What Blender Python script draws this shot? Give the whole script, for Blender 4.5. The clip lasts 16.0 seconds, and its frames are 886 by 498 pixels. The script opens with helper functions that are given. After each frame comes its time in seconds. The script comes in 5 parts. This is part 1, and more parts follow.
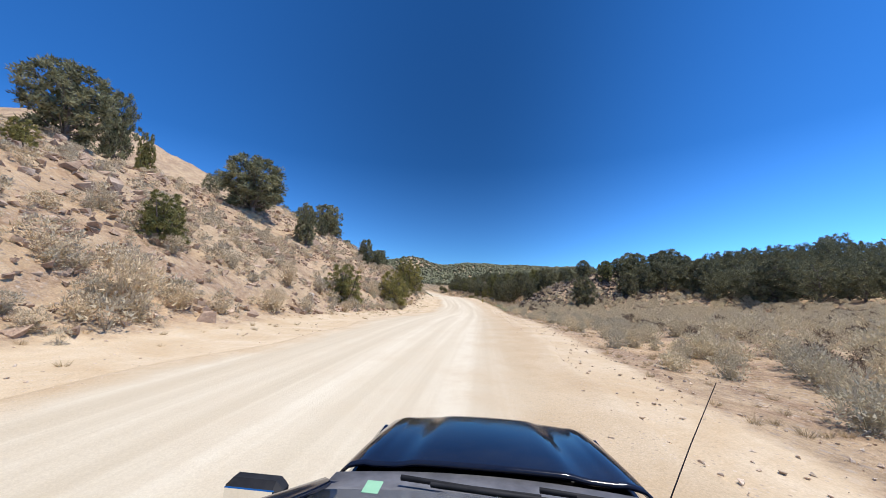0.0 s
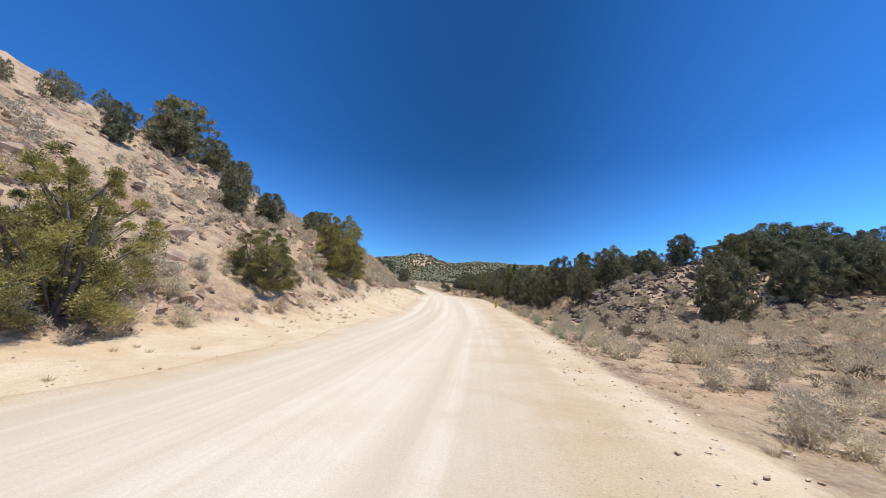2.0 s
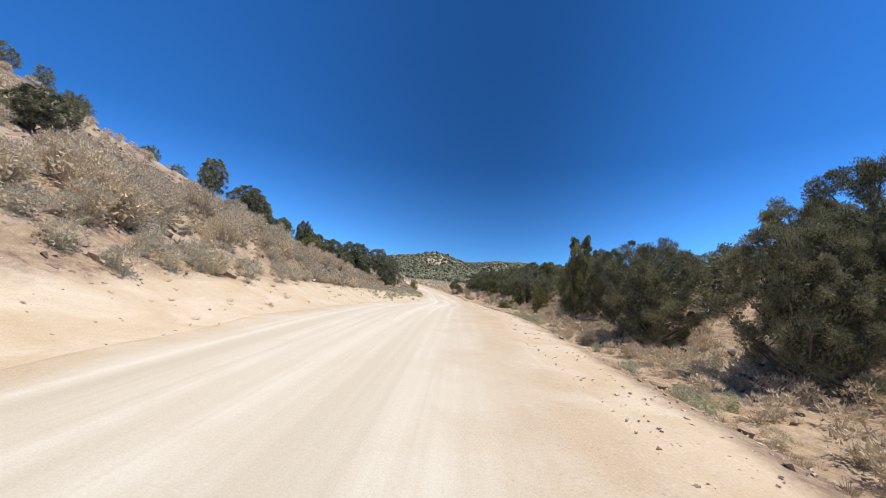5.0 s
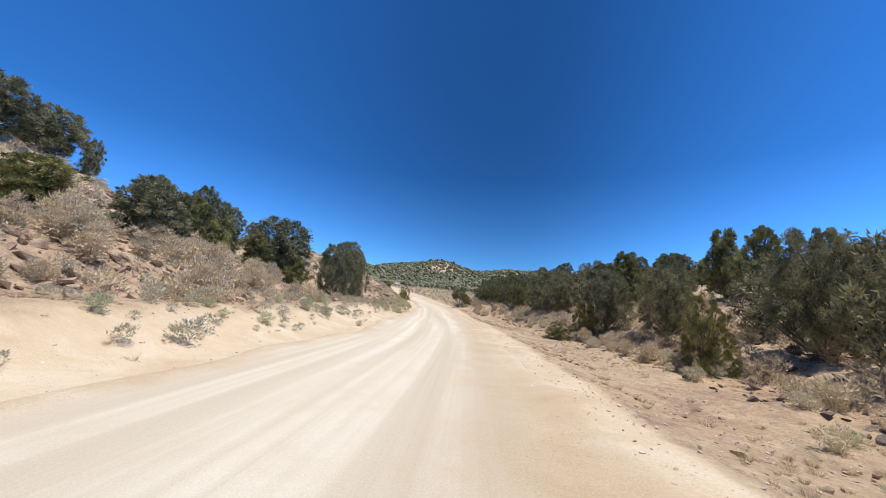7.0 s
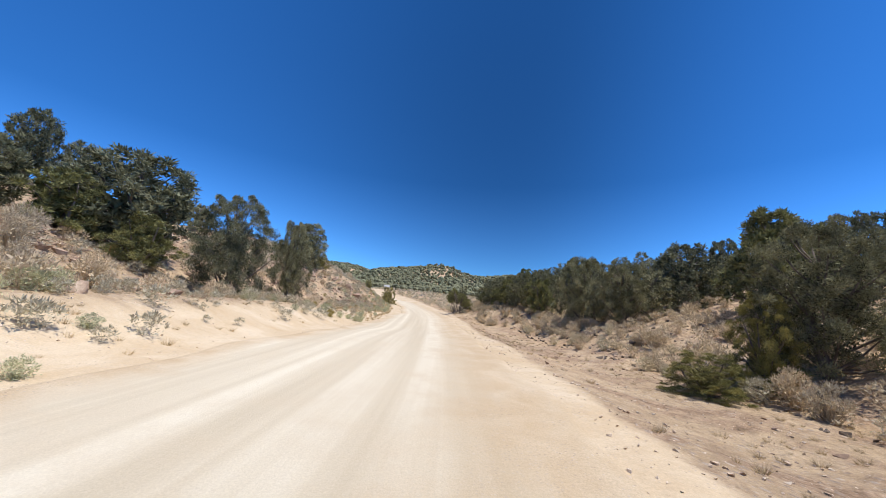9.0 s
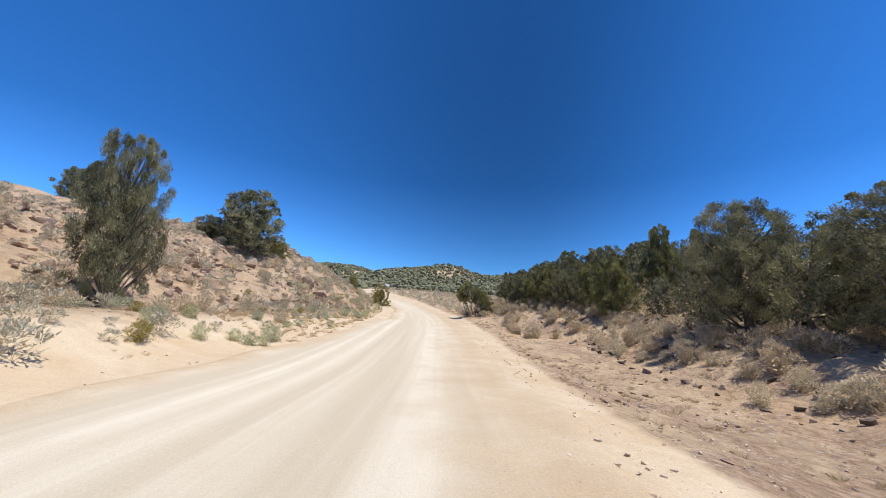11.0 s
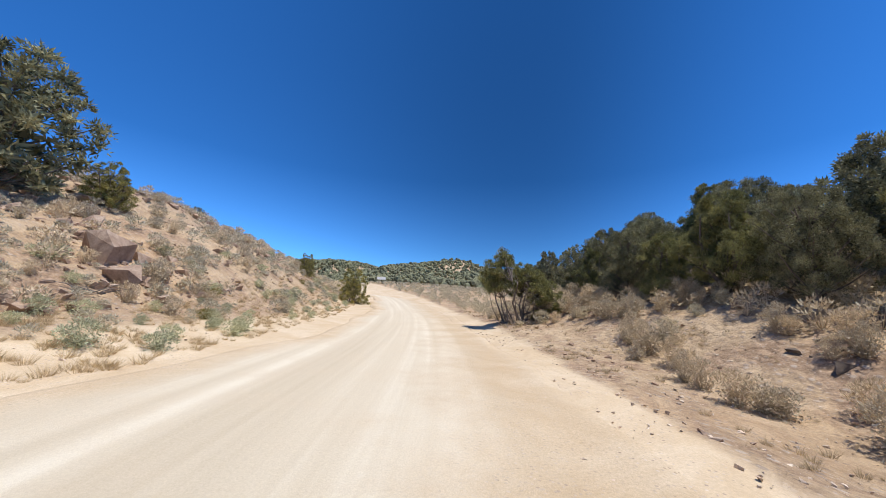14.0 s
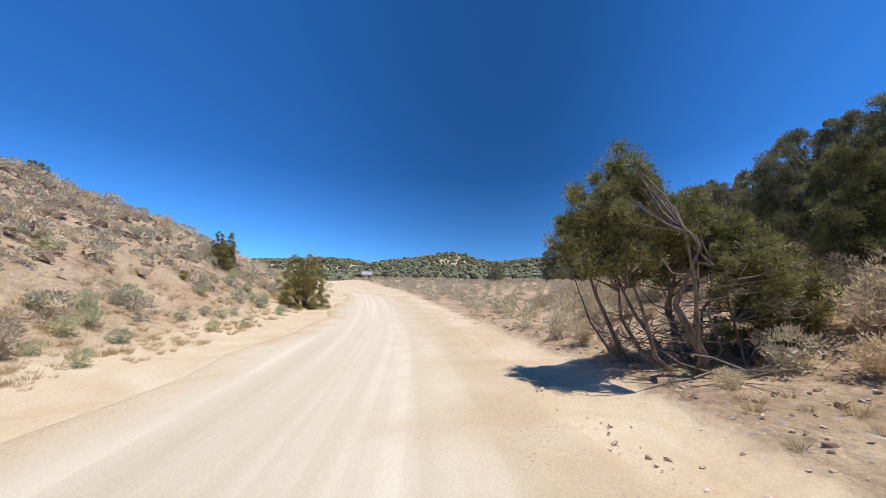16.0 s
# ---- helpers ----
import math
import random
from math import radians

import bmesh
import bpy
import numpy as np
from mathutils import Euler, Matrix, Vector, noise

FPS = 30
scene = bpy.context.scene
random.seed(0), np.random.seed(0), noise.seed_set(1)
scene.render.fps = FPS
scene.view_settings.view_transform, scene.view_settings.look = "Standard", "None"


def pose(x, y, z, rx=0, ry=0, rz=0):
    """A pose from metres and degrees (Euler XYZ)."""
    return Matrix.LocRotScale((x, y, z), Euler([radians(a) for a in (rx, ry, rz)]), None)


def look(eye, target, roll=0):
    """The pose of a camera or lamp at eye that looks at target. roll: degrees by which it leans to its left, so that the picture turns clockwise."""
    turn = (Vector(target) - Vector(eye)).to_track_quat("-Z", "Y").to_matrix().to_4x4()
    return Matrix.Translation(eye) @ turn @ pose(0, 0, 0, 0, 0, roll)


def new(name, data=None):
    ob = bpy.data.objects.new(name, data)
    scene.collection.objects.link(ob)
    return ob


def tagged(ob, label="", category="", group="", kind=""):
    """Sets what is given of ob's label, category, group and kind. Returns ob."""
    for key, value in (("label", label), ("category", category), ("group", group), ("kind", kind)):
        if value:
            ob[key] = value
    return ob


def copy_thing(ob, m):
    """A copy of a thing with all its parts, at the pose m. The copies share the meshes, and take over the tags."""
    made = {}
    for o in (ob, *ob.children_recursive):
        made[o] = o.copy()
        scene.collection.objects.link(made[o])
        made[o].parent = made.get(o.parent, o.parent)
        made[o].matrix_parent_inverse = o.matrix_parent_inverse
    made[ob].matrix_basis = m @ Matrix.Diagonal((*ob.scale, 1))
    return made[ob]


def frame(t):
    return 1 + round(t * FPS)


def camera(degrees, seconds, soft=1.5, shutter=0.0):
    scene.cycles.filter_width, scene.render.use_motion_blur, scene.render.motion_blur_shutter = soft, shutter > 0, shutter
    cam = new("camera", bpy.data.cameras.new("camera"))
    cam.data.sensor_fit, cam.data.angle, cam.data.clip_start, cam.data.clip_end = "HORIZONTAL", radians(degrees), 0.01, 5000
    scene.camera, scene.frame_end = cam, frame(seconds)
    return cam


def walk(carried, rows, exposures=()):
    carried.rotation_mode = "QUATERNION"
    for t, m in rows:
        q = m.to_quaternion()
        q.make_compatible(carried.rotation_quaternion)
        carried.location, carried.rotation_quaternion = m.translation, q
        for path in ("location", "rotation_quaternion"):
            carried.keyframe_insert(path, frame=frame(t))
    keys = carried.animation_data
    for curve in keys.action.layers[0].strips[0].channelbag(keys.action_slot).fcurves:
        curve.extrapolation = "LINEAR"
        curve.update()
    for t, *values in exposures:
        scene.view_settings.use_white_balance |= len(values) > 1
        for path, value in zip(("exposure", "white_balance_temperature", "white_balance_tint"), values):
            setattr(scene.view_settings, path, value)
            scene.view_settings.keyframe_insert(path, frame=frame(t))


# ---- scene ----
cam = camera(105.1, 16.0, 0.7)
# seconds, x, y, z, yaw, pitch, roll of the camera on the roof of the truck
PATH = [
    (0.0, 0.000, 0.000, 2.150, -4.959, 6.873, 1.565),
    (0.5, 2.519, 12.200, 2.083, -4.469, 6.833, 2.807),
    (1.0, 4.728, 22.892, 1.904, -3.884, 6.756, 2.926),
    (1.5, 6.923, 33.419, 1.618, -3.445, 6.796, 3.043),
    (2.0, 8.759, 42.800, 1.113, -2.853, 6.870, 3.032),
    (2.5, 10.349, 51.314, 0.814, -2.121, 7.066, 3.288),
    (3.0, 11.817, 59.952, 0.681, -1.588, 7.112, 3.593),
    (3.5, 13.132, 68.028, 0.664, -1.168, 7.128, 3.537),
    (4.0, 14.161, 75.074, 0.740, -0.532, 6.688, 3.903),
    (6.5, 16.851, 120.887, 1.776, 1.561, 8.045, 3.758),
    (7.0, 17.374, 130.095, 1.574, 1.800, 8.526, 4.080),
    (7.5, 17.843, 137.303, 1.345, 1.970, 9.024, 4.067),
    (8.0, 18.164, 143.230, 1.185, 2.077, 9.431, 4.397),
    (8.5, 18.431, 148.175, 1.068, 2.193, 9.734, 4.645),
    (9.0, 18.565, 152.628, 1.030, 1.944, 9.656, 4.546),
    (11.5, 17.950, 178.960, 1.005, 3.350, 9.932, 3.148),
    (12.0, 17.763, 183.370, 0.903, 3.567, 10.068, 3.325),
    (12.5, 17.597, 187.424, 0.773, 3.804, 10.094, 3.302),
    (13.0, 17.377, 191.433, 0.837, 4.010, 10.015, 3.472),
    (13.5, 17.115, 195.733, 0.964, 4.227, 9.711, 3.168),
    (14.0, 16.873, 199.827, 1.092, 4.446, 9.231, 2.423),
    (14.5, 16.558, 204.265, 1.279, 4.300, 8.770, 1.508),
    (15.0, 16.213, 208.333, 1.372, 3.948, 8.445, 0.676),
    (15.5, 15.850, 211.973, 1.410, 3.585, 8.402, 0.247),
    (16.0, 15.458, 215.253, 1.471, 3.436, 8.403, 0.156),
]


def aimed(x, y, z, yaw, pitch, roll):
    return pose(x, y, z, 90 + pitch, 0, yaw) @ pose(0, 0, 0, 0, 0, roll)


walk(cam, [(row[0], aimed(*row[1:])) for row in PATH])


# ---- sky, sun and exposure ----
SUN_FROM = Vector((0.31, -0.16, 1.0)).normalized()
world = bpy.data.worlds.new("world")
scene.world = world
world.use_nodes = True
wn = world.node_tree.nodes
wn.clear()
sky = wn.new("ShaderNodeTexSky")
sky.sky_type = "NISHITA"
sky.sun_disc = False
sky.sun_elevation = math.asin(SUN_FROM.z)
sky.sun_rotation = math.atan2(SUN_FROM.x, SUN_FROM.y)
sky.altitude = 2200
sky.air_density = 0.9
sky.dust_density = 0.05
sky.ozone_density = 3.0
back = wn.new("ShaderNodeBackground")
back.inputs["Strength"].default_value = 0.222
out = wn.new("ShaderNodeOutputWorld")
clear = wn.new("ShaderNodeMix")
clear.data_type, clear.blend_type = "RGBA", "MULTIPLY"
clear.inputs[0].default_value = 1.0
clear.inputs[7].default_value = (0.185, 0.655, 1.12, 1)
world.node_tree.links.new(sky.outputs[0], clear.inputs[6])
# clear high-desert air: paler low down, deepest blue overhead
where = wn.new("ShaderNodeTexCoord")
parts = wn.new("ShaderNodeSeparateXYZ")
deep = wn.new("ShaderNodeValToRGB")
for stop, (at, tone) in zip((deep.color_ramp.elements[0], deep.color_ramp.elements[1], deep.color_ramp.elements.new(0.35)),
                            ((0.03, (2.2, 1.27, 1.10)), (0.75, (0.42, 0.40, 0.40)), (0.35, (0.85, 0.76, 0.76)))):
    stop.position, stop.color = at, (*tone, 1)
# the sky is deepest to the north, across from the sun's side, and paler towards east and west
sideways = wn.new("ShaderNodeMath")
sideways.operation, sideways.inputs[1].default_value, sideways.inputs[2].default_value = "MULTIPLY_ADD", 0.5, 0.5
pale = wn.new("ShaderNodeValToRGB")
pale.color_ramp.interpolation = "EASE"
for stop, (at, tone) in zip((pale.color_ramp.elements[0], pale.color_ramp.elements[1], pale.color_ramp.elements.new(0.5)), ((0.08, 0.82), (0.92, 0.60), (0.58, 0.42))):
    stop.position, stop.color = at, (tone, tone, tone, 1)
wide = wn.new("ShaderNodeMix")
wide.data_type, wide.blend_type = "RGBA", "MULTIPLY"
wide.inputs[0].default_value = 1.0
high = wn.new("ShaderNodeMix")
high.data_type, high.blend_type = "RGBA", "MULTIPLY"
high.inputs[0].default_value = 1.0
world.node_tree.links.new(where.outputs["Generated"], parts.inputs[0])
world.node_tree.links.new(parts.outputs[2], deep.inputs[0])
world.node_tree.links.new(clear.outputs[2], high.inputs[6])
world.node_tree.links.new(deep.outputs[0], high.inputs[7])
world.node_tree.links.new(parts.outputs[0], sideways.inputs[0])
world.node_tree.links.new(sideways.outputs[0], pale.inputs[0])
world.node_tree.links.new(high.outputs[2], wide.inputs[6])
world.node_tree.links.new(pale.outputs[0], wide.inputs[7])
world.node_tree.links.new(wide.outputs[2], back.inputs[0])
world.node_tree.links.new(back.outputs[0], out.inputs[0])

sun_data = bpy.data.lights.new("sun", "SUN")
sun_data.energy = 3.9
sun_data.angle = radians(0.53)
sun_data.color = (1.0, 0.96, 0.905)
sun = new("sun", sun_data)
sun.matrix_world = look(SUN_FROM * 100, (0, 0, 0))
scene.view_settings.exposure = 0.31


# ---- the lie of the land ----
def smooth(keys, values):
    """A smooth curve through the given values at the given keys, level beyond the ends."""
    keys, values = np.array(keys, float), np.array(values, float)
    grades = np.gradient(values, keys)

    def at(q):
        q = np.clip(np.asarray(q, float), keys[0], keys[-1])
        n = np.clip(np.searchsorted(keys, q) - 1, 0, len(keys) - 2)
        w = keys[n + 1] - keys[n]
        u = (q - keys[n]) / w
        return ((1 + 2 * u) * (1 - u) ** 2 * values[n] + u * (1 - u) ** 2 * w * grades[n]
                + u * u * (3 - 2 * u) * values[n + 1] + u * u * (u - 1) * w * grades[n + 1])

    return at


def ramp(a, b, q):
    u = np.clip((np.asarray(q, float) - a) / (b - a), 0, 1)
    return u * u * (3 - 2 * u)


def wave(x, y, size, seed):
    """Soft unevenness between -1 and 1, with lumps of about that size."""
    total = 0 * x
    rng = np.random.RandomState(seed)
    for _ in range(6):
        a, p, k = rng.rand() * 6.283, rng.rand() * 6.283, (0.6 + 0.9 * rng.rand()) * 6.283 / size
        total = total + np.sin(k * (x * np.cos(a) + y * np.sin(a)) + p)
    return total / 3.2


# the line that the truck drives along, and the road's height there
lane_x = smooth((-80, 0, 12, 33, 51, 75, 121, 137, 153, 179, 195, 204, 215, 230, 245, 262, 280, 300, 320, 345, 420),
                (-16, 0, 2.5, 6.9, 10.35, 14.2, 16.9, 17.8, 18.5, 18.0, 17.1, 16.5, 15.5, 13.2, 9.6, 4.2, -3.5, -13.5, -25, -40, -86))
lane_z = smooth((-80, 0, 23, 33, 43, 51, 60, 75, 121, 137, 153, 179, 187, 196, 204, 215, 232, 250, 280, 310, 345),
                (0.5, 0, -0.25, -0.53, -1.04, -1.34, -1.47, -1.41, -0.37, -0.81, -1.12, -1.15, -1.38, -1.19, -0.87, -0.68, -0.1, 1.0, 3.2, 5.6, 7.2))
ROAD_END = 340.0
left_edge = smooth((0, 160, 195, 205, 222, 245, 300), (8.6, 8.4, 7.9, 7.2, 5.9, 5.3, 4.2))
right_edge = smooth((0, 70, 170, 215, 245, 300), (3.3, 3.0, 2.9, 3.0, 2.8, 3.4))
left_toe = smooth((0, 50, 90, 120, 140, 155, 167, 181, 191, 202, 218, 232, 260, 300), (12, 12.5, 11.5, 13.5, 15, 15.5, 17.5, 18.8, 17, 13.5, 10.5, 8.6, 8, 9))
left_slope = smooth((0, 50, 103, 130, 150, 175, 205, 232, 246, 275, 340), (0.56, 0.58, 0.61, 0.55, 0.5, 0.46, 0.45, 0.60, 0.5, 0.22, 0.10))
left_crest = smooth((0, 95, 120, 168, 180, 195, 205, 226, 240, 262), (0.55, 0.55, 0.85, 0.85, 0.6, 0.3, 0.04, 0.04, 0.3, 0.5))
left_brow = smooth((0, 180, 200, 210, 236, 255), (22, 22, 16.8, 14.8, 15.2, 18))
right_foot = smooth((0, 70, 105, 140, 165, 188, 204, 217, 240, 265, 300), (14, 14, 13, 13, 12, 10, 10.5, 5.5, 8, 22, 40))
right_slope = smooth((0, 70, 105, 165, 188, 217, 240, 265, 300), (0.055, 0.055, 0.24, 0.28, 0.30, 0.30, 0.28, 0.12, 0.04))


def height(x, y):
    """The ground's height."""
    x, y = np.asarray(x, float), np.asarray(y, float)
    bend = np.cos(np.arctan((lane_x(y + 1) - lane_x(y - 1)) / 2))
    d = (x - lane_x(y)) * bend
    z = lane_z(y)
    # uphill side: sandy shoulder, low berm, then the cut bank and the hillside
    e = -d - left_edge(y)
    t = -d - left_toe(y)
    rise = np.maximum(t, 0)
    bank = left_slope(y) * (np.minimum(rise, left_brow(y)) + (0.35 + 0.65 * left_crest(y)) * np.clip(rise - left_brow(y), 0, 8) + left_crest(y) * np.clip(rise - left_brow(y) - 8, 0, 74))
    bank = bank * ramp(-1.5, 4, t)
    up = 0.10 * ramp(0, 1.5, e) + 0.35 * ramp(1.0, 5.0, e) + bank
    # a sandy apron climbs to the foot of the bank along the middle stretch
    up = up + 1.15 * ramp(68, 85, y) * (1 - 0.65 * ramp(184, 202, y)) * (1 - ramp(206, 224, y)) * ramp(0.4, 5.0, e) * (1 - ramp(2, 14, t))
    up = up + ramp(2, 14, t) * (0.35 * wave(x, y, 9, 3) + 0.8 * wave(x, y, 27, 4))
    ledge = np.abs(wave(x, 0.6 * y, 3.7, 13)) * (0.5 + 0.5 * wave(x, y, 15, 14))
    up = up + ramp(0.5, 6, t) * (0.45 * ledge + 0.16 * np.abs(wave(x, y, 2.3, 15)) + 0.09 * wave(x, y, 1.25, 17))
    # downhill side: berm of loose gravel, shallow ditch, bench, then rocky slope
    e2 = d - right_edge(y)
    drop = -0.6 * ramp(0.6, 5.0, e2) * (0.55 + 0.45 * ramp(45, 70, y)) * (1 - ramp(204, 216, y))
    foot = np.maximum(d - right_foot(y), 0)
    hill = right_slope(y) * (np.minimum(foot, 26) + 0.3 * np.clip(foot - 26, 0, 80)) * ramp(0, 5, foot)
    gully = -1.2 * ramp(4.5, 9, d) * (1 - ramp(13, 19, d)) * ramp(82, 94, y) * (1 - ramp(122, 136, y))
    mound = 4.9 * np.exp(-(((y - 90 - 0.10 * (x - 34)) / 6.2) ** 2)) * ramp(25, 44, x) * (1 - ramp(50, 74, x))
    bench = 0.15 * np.clip(d - 44, 0, 70) * ramp(10, 40, y) * (1 - ramp(84, 106, y)) + 0.4 * ramp(3.4, 5.2, d) * ramp(212, 222, y) * (1 - ramp(230, 245, y))
    down = drop + bench + hill + gully + mound + ramp(4, 12, e2) * 0.22 * np.abs(wave(x, y, 3.1, 16)) * ramp(70, 90, y) + ramp(5, 14, e2) * (0.18 * wave(x, y, 7, 5) + 0.5 * wave(x, y, 31, 6) * ramp(10, 30, e2))
    z = z + np.where(d < 0, up, 0) + np.where(d > 0, down, 0)
    # the valley floor and the hills beyond it
    far = ramp(250, 375, y)
    valley = 7 + 5 * ramp(340, 480, y) + 1.2 * wave(x, y, 60, 7)
    z = z * (1 - far) + far * np.where(d < -6, np.maximum(valley, np.minimum(z, 26)), valley)
    ridge = 44 * ramp(410, 730, y) * (1 + 0.05 * wave(x, y, 160, 8))
    dome = 10.5 * np.exp(-((x - 3) / 27) ** 2 - ((y - 725) / 70) ** 2) + 4 * np.exp(-((x + 38) / 42) ** 2 - ((y - 705) / 80) ** 2)
    notch = -9 * np.exp(-((x + 116) / 24) ** 2) * ramp(430, 640, y) - 4 * np.exp(-((x - 64) / 22) ** 2) * ramp(430, 640, y)
    return z + ridge + dome + notch


def height_at(x, y):
    return float(height(np.array([x]), np.array([y]))[0])


# ---- materials ----
def material(name):
    mat = bpy.data.materials.new(name)
    mat.use_nodes = True
    nt = mat.node_tree
    bsdf = nt.nodes["Principled BSDF"]
    bsdf.inputs["Specular IOR Level"].default_value = 0.25
    return mat, nt, bsdf


def node(nt, kind, **values):
    made = nt.nodes.new(kind)
    for key, value in values.items():
        made.inputs[key.replace("_", " ")].default_value = value
    return made


def noise_tex(nt, vector, scale, detail=6.0, rough=0.6, distort=0.0):
    made = node(nt, "ShaderNodeTexNoise", Scale=scale, Detail=detail, Roughness=rough, Distortion=distort)
    nt.links.new(vector, made.inputs["Vector"])
    return made.outputs["Fac"]


def ramp_tex(nt, value, stops):
    made = nt.nodes.new("ShaderNodeValToRGB")
    el = made.color_ramp.elements
    while len(el) < len(stops):
        el.new(0.5)
    for e, (pos, col) in zip(el, stops):
        e.position = pos
        e.color = (*col, 1) if len(col) == 3 else col
    nt.links.new(value, made.inputs[0])
    return made.outputs["Color"]


def mixed(nt, fac, a, b, mode="MIX"):
    made = nt.nodes.new("ShaderNodeMix")
    made.data_type = "RGBA"
    made.blend_type = mode
    for slot, value in ((0, fac), (6, a), (7, b)):
        if isinstance(value, (int, float)):
            made.inputs[slot].default_value = value
        elif isinstance(value, tuple):
            made.inputs[slot].default_value = (*value, 1)
        else:
            nt.links.new(value, made.inputs[slot])
    return made.outputs[2]


def bumped(nt, bsdf, value, strength, distance):
    made = node(nt, "ShaderNodeBump", Strength=strength, Distance=distance)
    nt.links.new(value, made.inputs["Height"])
    nt.links.new(made.outputs[0], bsdf.inputs["Normal"])
    return made


def world_place(nt):
    return nt.nodes.new("ShaderNodeNewGeometry").outputs["Position"]


def sum_of(nt, a, b, weight=1.0):
    made = nt.nodes.new("ShaderNodeMath")
    made.operation = "MULTIPLY_ADD"
    nt.links.new(b, made.inputs[0])
    made.inputs[1].default_value = weight
    nt.links.new(a, made.inputs[2])
    return made.outputs[0]


def sandy_colour(nt, at):
    """The pale dust that lies along both edges of the road."""
    patch = noise_tex(nt, at, 0.45, 6, 0.65, 0.6)
    col = ramp_tex(nt, patch, ((0.32, (0.565, 0.42, 0.260)), (0.48, (0.61, 0.475, 0.312)), (0.68, (0.685, 0.56, 0.395))))
    bits = node(nt, "ShaderNodeTexVoronoi", Scale=11)
    nt.links.new(at, bits.inputs["Vector"])
    scattered = ramp_tex(nt, noise_tex(nt, at, 0.9, 5, 0.65), ((0.44, (0, 0, 0)), (0.6, (0.9, 0.9, 0.9))))
    shape = ramp_tex(nt, bits.outputs["Distance"], ((0.16, (1, 1, 1)), (0.28, (0, 0, 0))))
    col = mixed(nt, mixed(nt, 1.0, shape, scattered, "MULTIPLY"), col, mixed(nt, bits.outputs["Color"], (0.27, 0.19, 0.135), (0.74, 0.63, 0.51)))
    return mixed(nt, 0.4, col, ramp_tex(nt, noise_tex(nt, at, 24, 6, 0.75), ((0.34, (0.62, 0.59, 0.56)), (0.64, (1.12, 1.12, 1.12)))), "MULTIPLY")


def ground_material():
    mat, nt, bsdf = material("dry_soil")
    at = world_place(nt)
    big = noise_tex(nt, at, 0.09, 4, 0.55)
    mid = noise_tex(nt, at, 0.9, 7, 0.7, 0.5)
    lumps = noise_tex(nt, at, 3.2, 6, 0.7, 0.8)
    fine = noise_tex(nt, at, 14, 6, 0.75)
    soil = ramp_tex(nt, mid, ((0.30, (0.30, 0.205, 0.122)), (0.48, (0.50, 0.365, 0.228)), (0.68, (0.68, 0.525, 0.348))))
    tint = ramp_tex(nt, big, ((0.35, (0.58, 0.375, 0.215)), (0.5, (0.55, 0.405, 0.258)), (0.66, (0.50, 0.37, 0.235))))
    col = mixed(nt, 0.4, soil, tint)
    # brown broken rock showing through the soil
    broken = ramp_tex(nt, noise_tex(nt, at, 0.22, 7, 0.68, 0.9), ((0.47, (0, 0, 0)), (0.57, (0.8, 0.8, 0.8))))
    col = mixed(nt, broken, col, ramp_tex(nt, lumps, ((0.34, (0.174, 0.109, 0.068)), (0.5, (0.359, 0.238, 0.154)), (0.64, (0.554, 0.397, 0.267)))))
    cells = node(nt, "ShaderNodeTexVoronoi", Scale=3.4)
    nt.links.new(at, cells.inputs["Vector"])
    stones = ramp_tex(nt, cells.outputs["Distance"], ((0.20, (1, 1, 1)), (0.30, (0, 0, 0))))
    spots = ramp_tex(nt, noise_tex(nt, at, 0.35, 4, 0.6), ((0.40, (0, 0, 0)), (0.54, (1, 1, 1))))
    col = mixed(nt, mixed(nt, 1.0, stones, spots, "MULTIPLY"), col, mixed(nt, cells.outputs["Color"], (0.25, 0.18, 0.13), (0.62, 0.51, 0.40)))
    pebbles = node(nt, "ShaderNodeTexVoronoi", Scale=9.5)
    nt.links.new(at, pebbles.inputs["Vector"])
    col = mixed(nt, mixed(nt, 1.0, ramp_tex(nt, pebbles.outputs["Distance"], ((0.18, (0.8, 0.8, 0.8)), (0.3, (0, 0, 0)))), spots, "MULTIPLY"), col, mixed(nt, pebbles.outputs["Color"], (0.26, 0.185, 0.135), (0.66, 0.55, 0.44)))
    col = mixed(nt, 0.5, col, ramp_tex(nt, fine, ((0.32, (0.5, 0.47, 0.45)), (0.66, (1.15, 1.14, 1.12)))), "MULTIPLY")
    dust = nt.nodes.new("ShaderNodeAttribute")
    dust.attribute_name = "dust"
    ragged = sum_of(nt, dust.outputs["Fac"], noise_tex(nt, at, 0.55, 7, 0.7, 0.5), 0.9)
    cover = ramp_tex(nt, ragged, ((0.62, (0, 0, 0)), (0.98, (1, 1, 1))))
    col = mixed(nt, cover, col, sandy_colour(nt, at))
    nt.links.new(col, bsdf.inputs["Base Color"])
    bsdf.inputs["Roughness"].default_value = 0.95
    relief = bumped(nt, bsdf, sum_of(nt, sum_of(nt, sum_of(nt, mid, lumps, 0.7), fine, 0.3), cells.outputs["Distance"], -0.8), 1.0, 0.12)
    nt.links.new(ramp_tex(nt, ragged, ((0.62, (1, 1, 1)), (0.98, (0.3, 0.3, 0.3)))), relief.inputs["Strength"])
    return mat


